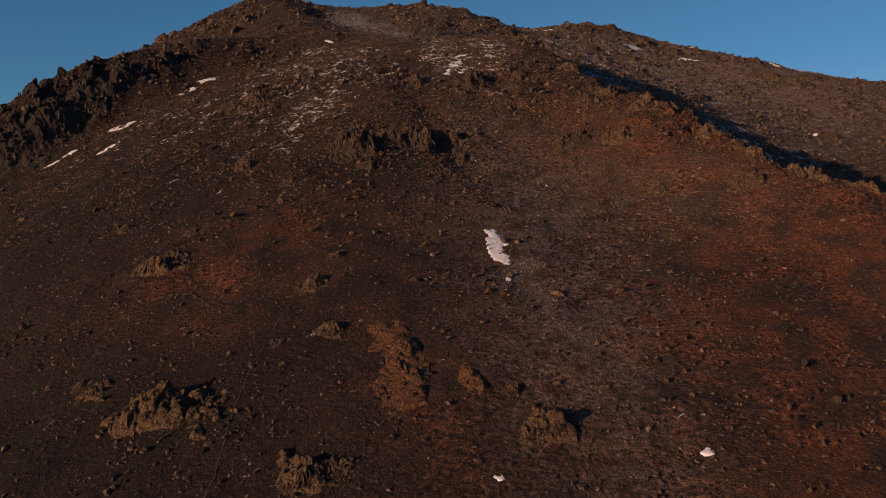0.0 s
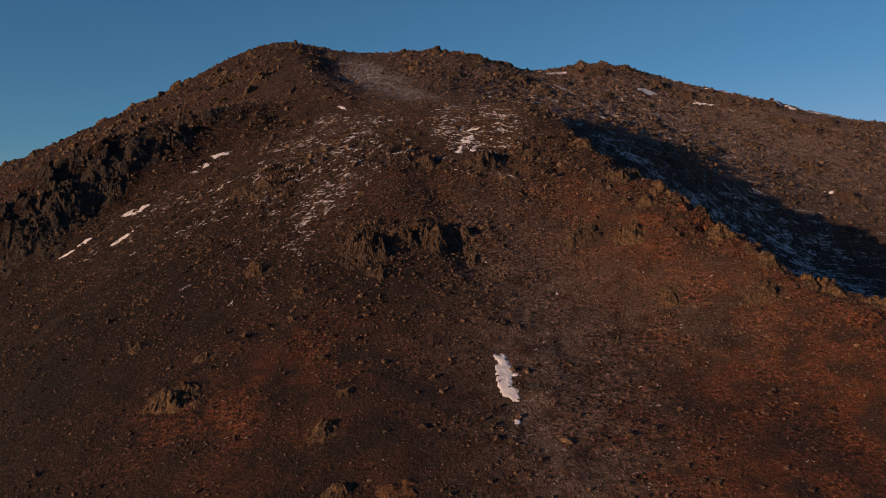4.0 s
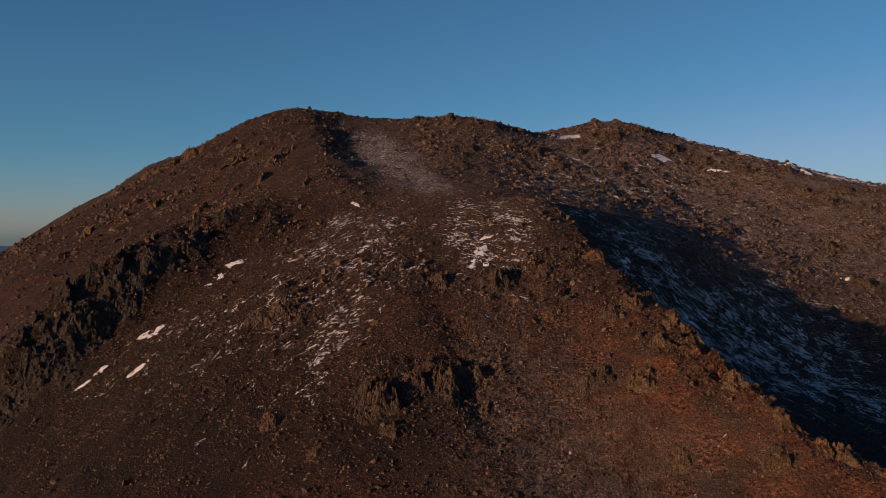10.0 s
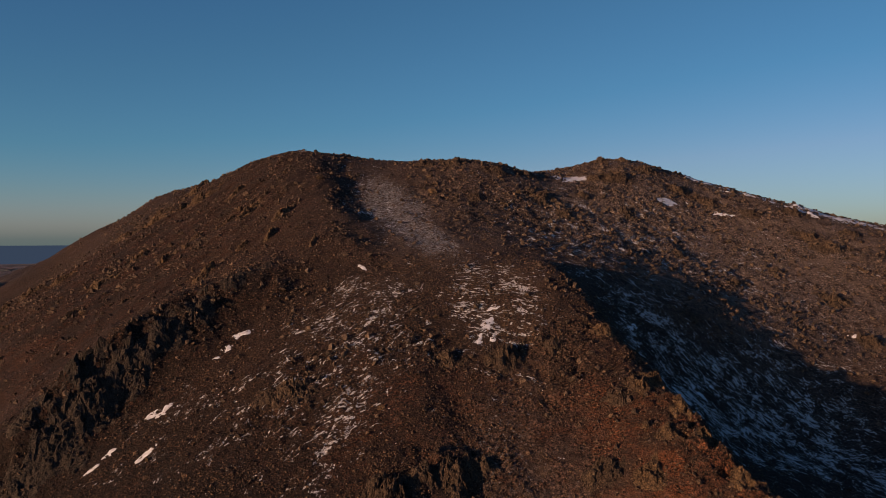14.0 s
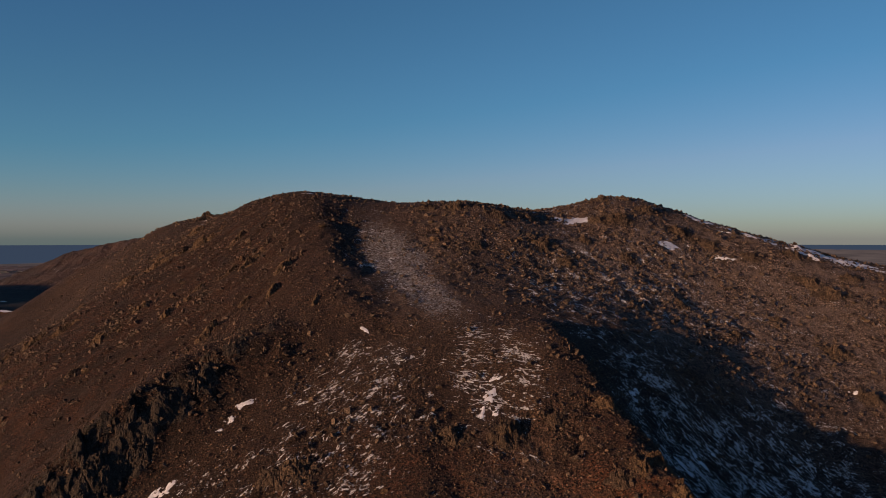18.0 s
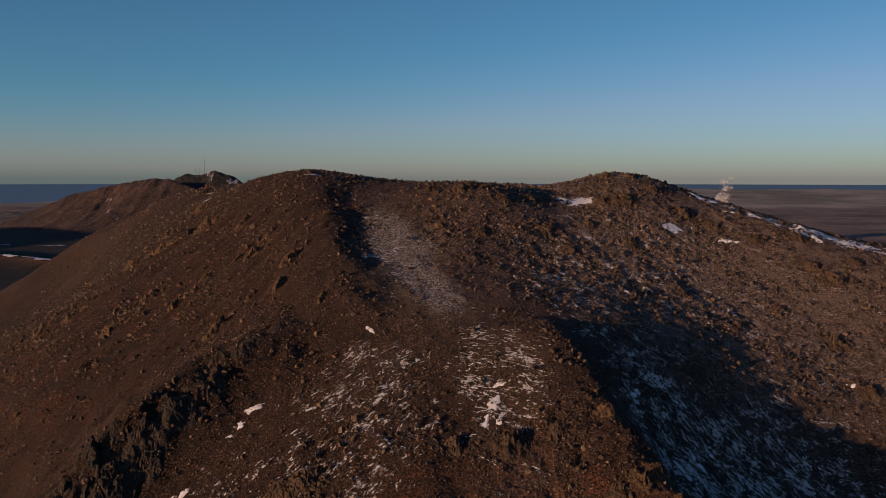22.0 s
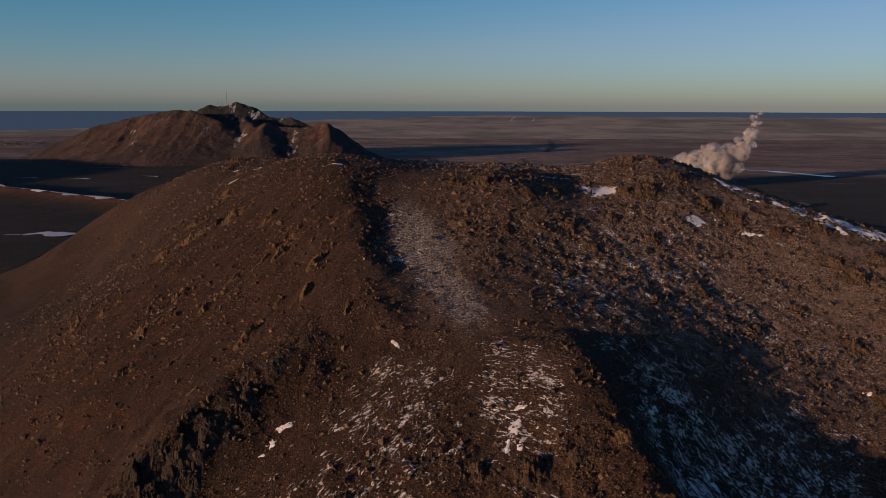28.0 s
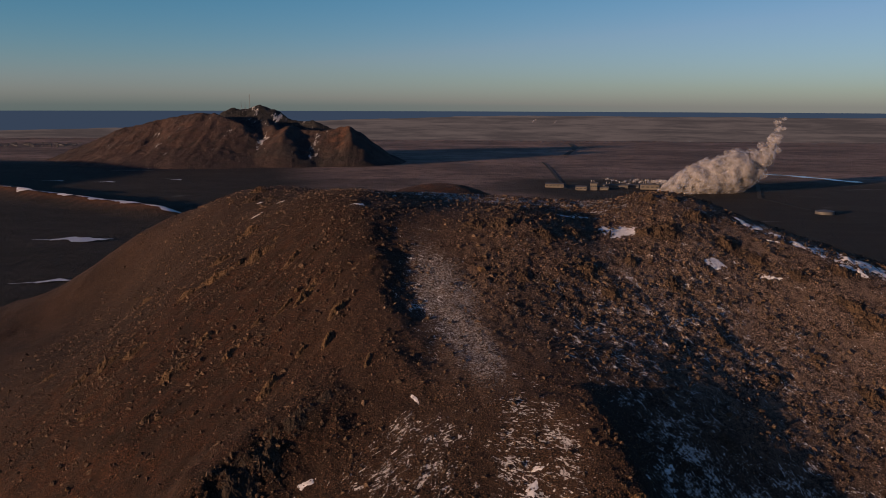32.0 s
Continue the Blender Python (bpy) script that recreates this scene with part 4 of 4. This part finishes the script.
DUST = plain_material("pale_dust", (0.085, 0.066, 0.052), 0.95, 0, 0.3, 3.0)
footpath([(-11.2, 66.1), (-11.5, 62.0), (-12.4, 56.5), (-12.8, 53.0), (-12.9, 49.5), (-12.7, 45.8), (-12.5, 41.0)], 0.04)


# ---- the plain: power plant, steam, masts, snow bands, town ----
def plain_at(x, y):
    return float(plain(np.array([float(x)]), np.array([float(y)]))[0])


PANEL = plain_material("pale_cladding", (0.095, 0.088, 0.082), 0.6, 0, 0.15, 0.1)
ROOF = plain_material("grey_roof", (0.075, 0.075, 0.08), 0.55, 0, 0.15, 0.1)
GLASS = plain_material("dark_glazing", (0.03, 0.035, 0.045), 0.2, 0, 0.1, 0.3)
STEEL = plain_material("galvanised_steel", (0.12, 0.12, 0.125), 0.45, 0.6, 0.1, 1.0)
TRACK = plain_material("dark_gravel_road", (0.035, 0.032, 0.030), 0.95, 0, 0.2, 0.1)
POOL = plain_material("milky_pool", (0.45, 0.49, 0.55), 0.25, 0, 0.08, 0.01)


def hall(x, y, length, depth, high, turn, label, chimneys=0):
    base = new("industrial_hall")
    base.matrix_world = pose(x, y, plain_at(x, y) - 1, 0, 0, turn)
    bm = bmesh.new()
    box(bm, 0, 0, high / 2, length, depth, high)
    bmesh.ops.bevel(bm, geom=bm.edges[:], offset=0.3, segments=1, affect="EDGES")
    part("wall", bm, PANEL, base)
    bm = bmesh.new()
    for s in (-1, 1):
        box(bm, 0, s * depth * 0.26, high + 0.9, length + 1.2, depth * 0.54, 0.6)
    for v in bm.verts:
        v.co.z += 1.8 * (1 - abs(v.co.y) / (depth * 0.5))
    part("roof", bm, ROOF, base)
    n = max(3, int(length / 9))
    for k in range(n):
        bm = bmesh.new()
        box(bm, (k + 0.5) / n * length - length / 2, -depth / 2 - 0.05, high * 0.62, length / n * 0.6, 0.3, high * 0.22)
        part("window", bm, GLASS, base)
    bm = bmesh.new()
    box(bm, length * 0.3, -depth / 2 - 0.06, 2.2, 4.5, 0.3, 4.4)
    part("door", bm, STEEL, base)
    for k in range(chimneys):
        bm = bmesh.new()
        bmesh.ops.create_cone(bm, cap_ends=True, segments=14, radius1=1.3, radius2=1.0, depth=9, matrix=Matrix.Translation((-length * 0.35 + 6 * k, 2, high + 4)))
        part("chimney", bm, STEEL, base)
    return tagged(base, label, "building", "buildings of the power plant")


hall(85, 1995, 46, 16, 9, -4, "long low pale hall on the lava plain")
hall(146, 1938, 26, 18, 9, -8, "squat pale hall beside a taller block")
hall(176, 1944, 17, 17, 17, -8, "tall pale block of the power plant", 2)
hall(196, 1948, 30, 16, 7, -8, "low pale annex of the power plant")
hall(232, 1990, 60, 14, 8, -6, "long low pipe hall of the power plant", 3)
hall(312, 1975, 44, 20, 12, -6, "broad pale turbine hall with a pitched roof", 2)
hall(270, 2010, 40, 18, 7, -6, "low grey service hall near the turbine hall")


def tank(x, y, r, high, label):
    base = new("storage_tank")
    base.location = (x, y, plain_at(x, y) - 0.5)
    bm = bmesh.new()
    bmesh.ops.create_cone(bm, cap_ends=True, segments=40, radius1=r, radius2=r, depth=high, matrix=Matrix.Translation((0, 0, high / 2)))
    part("shell", bm, ROOF, base)
    bm = bmesh.new()
    bmesh.ops.create_cone(bm, cap_ends=True, segments=40, radius1=r + 0.4, radius2=r * 0.15, depth=r * 0.18, matrix=Matrix.Translation((0, 0, high + r * 0.09)))
    part("roof", bm, ROOF, base)
    tagged(base, label, "tank")


tank(567, 1549, 17, 6, "wide low pale tank standing on dark lava")


def ribbon(name, line, width, lift, mat, label, category, kind="", ragged=0.0):
    """A flat strip laid over the plain."""
    pts = []
    for (ax, ay), (bx_, by_) in zip(line, line[1:]):
        n = max(2, int(math.dist((ax, ay), (bx_, by_)) / 5))
        pts += [(ax + (bx_ - ax) * k / n, ay + (by_ - ay) * k / n) for k in range(n)]
    pts.append(line[-1])
    p = np.array(pts)
    d = np.gradient(p, axis=0)
    d /= np.linalg.norm(d, axis=1)[:, None]
    side = np.stack([-d[:, 1], d[:, 0]], 1)
    along = np.arange(len(p)) * 0.30
    wa = width / 2 * np.clip(1 + ragged * fbm(along, along * 0 + 3.3, 2.6, 5, 1, 0.62) * 2.2, 0.05, 3)
    wb = width / 2 * np.clip(1 + ragged * fbm(along, along * 0 + 8.1, 2.6, 5, 4, 0.62) * 2.2, 0.05, 3)
    ends = np.clip(np.minimum(np.arange(len(p)), len(p) - 1 - np.arange(len(p))) / 3, 0.05, 1) if ragged else 1
    rows = [p + side * (wa * ends)[:, None] if ragged else p + side * wa[:, None], p, p - side * (wb * ends)[:, None] if ragged else p - side * wb[:, None]]
    co = np.concatenate([np.column_stack([r, np.maximum(plain(r[:, 0], r[:, 1]), 0) + lift]) for r in rows])
    i, n = np.arange(len(p) - 1), len(p)
    quads = np.concatenate([np.stack([i + k * n, i + 1 + k * n, i + 1 + (k + 1) * n, i + (k + 1) * n], 1)[:, ::-1] for k in (0, 1)])
    me = raw_mesh(name, co, quads)
    me.materials.append(mat)
    return tagged(new(name, me), label, category, kind=kind)


ribbon("road", [(79, 2890), (95, 2500), (109, 1960), (150, 1880)], 8, 1.2, TRACK, "dark straight road across the lava", "road", "structure")
ribbon("road_east", [(640, 2420), (600, 2100), (520, 1800), (560, 1600)], 9, 1.2, TRACK, "winding dark track over the lava", "road", "structure")
ribbon("road_far", [(180, 3300), (260, 3900), (270, 4500)], 20, 2.0, TRACK, "far dark road crossing the lowland", "road", "structure")
ribbon("water", [(560, 2560), (665, 2482), (783, 2419), (859, 2284), (905, 2225)], 34, 1.4, POOL, "pale milky pool stretched over black lava", "water", "structure", 0.5)
ribbon("snow_band", [(-1330, 1810), (-1150, 1712), (-1029, 1611), (-900, 1545)], 15, 1.6, OLD_SNOW, "long ragged snow band below a crater row", "snow band", "", 1.5)
ribbon("snow_band", [(-890, 1535), (-800, 1480), (-705, 1435)], 12, 1.6, OLD_SNOW, "thin snow band below a crater row", "snow band", "", 1.5)
ribbon("snow_band", [(-700, 1425), (-640, 1395), (-590, 1380)], 9, 1.6, OLD_SNOW, "narrow snow band below a crater row", "snow band", "", 1.5)
for line, w in (([(-715, 1105), (-640, 1118), (-600, 1130)], 22), ([(-560, 815), (-500, 840)], 14), ([(-1110, 1975), (-1040, 1990)], 14),
                ([(-960, 2100), (-900, 2070)], 12), ([(-700, 1460), (-650, 1462)], 12), ([(-1250, 2000), (-1180, 1990)], 10),
                ([(-1300, 1640), (-1200, 1600)], 12), ([(-20, 1300), (30, 1290)], 10)):
    ribbon("snow_field", line, w, 1.5, OLD_SNOW, "small snow field lying on dark lava", "snow field", "", 1.7)


# ---- steam ----
def plume(name, line, label, seed, puffs):
    """Steam along a bent line (east, ahead, up, half size, density): billows heaped on billows, with a fringe of droplets."""
    r = np.random.RandomState(seed)
    pieces = []
    drop = np.array([(1, 1, 1), (1, -1, -1), (-1, 1, -1), (-1, -1, 1)]) * 0.75
    sides = np.array([(0, 1, 2), (0, 3, 1), (0, 2, 3), (1, 3, 2)])
    co0, tri0 = ICO[3]
    legs = [math.dist(a[:3], b[:3]) for a, b in zip(line, line[1:])]
    share = np.array([leg * (a[3] + b[3]) ** 0.5 * (a[4] + b[4]) for leg, a, b in zip(legs, line, line[1:])])
    for (a, b), m in zip(zip(line, line[1:]), np.maximum(2, puffs * share / share.sum()).astype(int)):
        a, b = np.array(a), np.array(b)
        for k in range(m):
            p = a + (b - a) * (k + r.uniform()) / m
            away = r.normal(0, 1, 3)
            away *= r.uniform(0, 0.75) / np.linalg.norm(away)
            heart, s = p[:3] + away * p[3], p[3] * r.uniform(0.14, 0.42) * (0.7 + 0.3 * p[4])
            q = co0 * 1.5 + r.uniform(0, 90)
            lump = fbm(q[:, 0] + q[:, 2] * 0.7, q[:, 1] - q[:, 2] * 0.6, 1.0, 4, k % 7, 0.6)
            if r.uniform() < p[4] * 1.15:
                pieces.append((co0 * s * (1 + 0.40 * lump[:, None]) + heart, tri0))
            for d in r.normal(0, 1, (int(5 * (1.6 - p[4])), 3)):
                pieces.append((drop * r.uniform(0.3, 1.0) + heart + d / np.linalg.norm(d) * s * r.uniform(0.8, 1.45), sides))
    me = joined(name, pieces, STEAM, True)
    return tagged(new(name, me), label, "steam")


STEAM = steam()
plume("steam_plume", [(325, 1890, 30, 14, 1.0), (375, 1900, 44, 34, 1.0), (440, 1910, 62, 52, 1.0), (510, 1920, 76, 54, .9), (552, 1925, 98, 38, .6), (574, 1926, 134, 24, .45), (590, 1928, 170, 20, .35), (592, 1930, 198, 14, .2)],
      "white billowing steam plume rising from the power plant", 4, 1300)
plume("steam_wisp", [(205, 2000, 48, 4, .9), (245, 2000, 40, 7, .7), (300, 1995, 42, 9, .7), (350, 1960, 46, 12, .9)],
      "low white steam drifting over the power plant", 5, 90)
plume("steam_wisp", [(60, 4580, 130, 7, .8), (76, 4582, 146, 9, .5), (96, 4584, 158, 6, .3)], "far white steam puff on the horizon", 6, 14)
plume("steam_wisp", [(182, 4580, 130, 6, .8), (200, 4582, 143, 8, .4)], "small far white steam puff on the horizon", 7, 10)


# ---- masts on the far mountain ----
def mountain_at(x, y):
    return float(mountain(np.array([float(x)]), np.array([float(y)]))[0])


def mast(x, y, high, label):
    base = new("radio_mast")
    base.location = (x, y, mountain_at(x, y) - 2)
    for k in range(3):
        a = k * 2.094
        bm = bmesh.new()
        foot, top = Vector((1.6 * math.cos(a), 1.6 * math.sin(a), 0)), Vector((0.5 * math.cos(a), 0.5 * math.sin(a), high))
        q = (top - foot).to_track_quat("Z", "Y").to_matrix().to_4x4()
        bmesh.ops.create_cone(bm, cap_ends=True, segments=6, radius1=0.3, radius2=0.2, depth=(top - foot).length, matrix=Matrix.Translation((foot + top) / 2) @ q)
        part("leg", bm, STEEL, base)
    for k in range(6):
        bm = bmesh.new()
        bmesh.ops.create_cone(bm, cap_ends=True, segments=3, radius1=1.6 - k * 0.2, radius2=1.6 - k * 0.2, depth=0.3, matrix=Matrix.Translation((0, 0, (k + 0.5) * high / 6)))
        part("brace", bm, STEEL, base)
    tagged(base, label, "radio mast", "masts on the far mountain")


mast(-1041, 2962, 32, "tall thin steel lattice mast on a summit")
mast(-1027, 2964, 28, "thin steel lattice mast on a summit")
mast(-1010, 2966, 56, "tallest slender steel lattice mast on a summit")

# ---- the town by the sea ----
TOWN_WALL = plain_material("town_wall", (0.13, 0.13, 0.14), 0.8, 0, 0.4, 0.05)
TOWN_ROOF = plain_material("town_roof", (0.07, 0.065, 0.07), 0.7, 0, 0.4, 0.05)
house_body = bmesh.new()
box(house_body, 0, 0, 3, 16, 11, 6)
house_mesh = bpy.data.meshes.new("wall")
house_body.to_mesh(house_mesh)
house_mesh.materials.append(TOWN_WALL)
roof_bm = bmesh.new()
for s in (-1, 1):
    box(roof_bm, 0, 3.0 * s, 6.6, 17, 6.4, 0.5)
for v in roof_bm.verts:
    v.co.z += 2.6 * (1 - abs(v.co.y) / 6)
roof_mesh = bpy.data.meshes.new("roof")
roof_bm.to_mesh(roof_mesh)
roof_mesh.materials.append(TOWN_ROOF)
for k in range(60):
    x, y = rng.uniform(-2800, -2250), rng.uniform(3750, 4050)
    home = new("house")
    home.matrix_world = pose(x, y, plain_at(x, y) - 0.5, 0, 0, rng.choice([20, 110]) + rng.uniform(-6, 6))
    for name, me in (("wall", house_mesh), ("roof", roof_mesh)):
        new(name, me).parent = home
    tagged(home, "small white house in a far coastal town", "house", "houses of the coastal town")
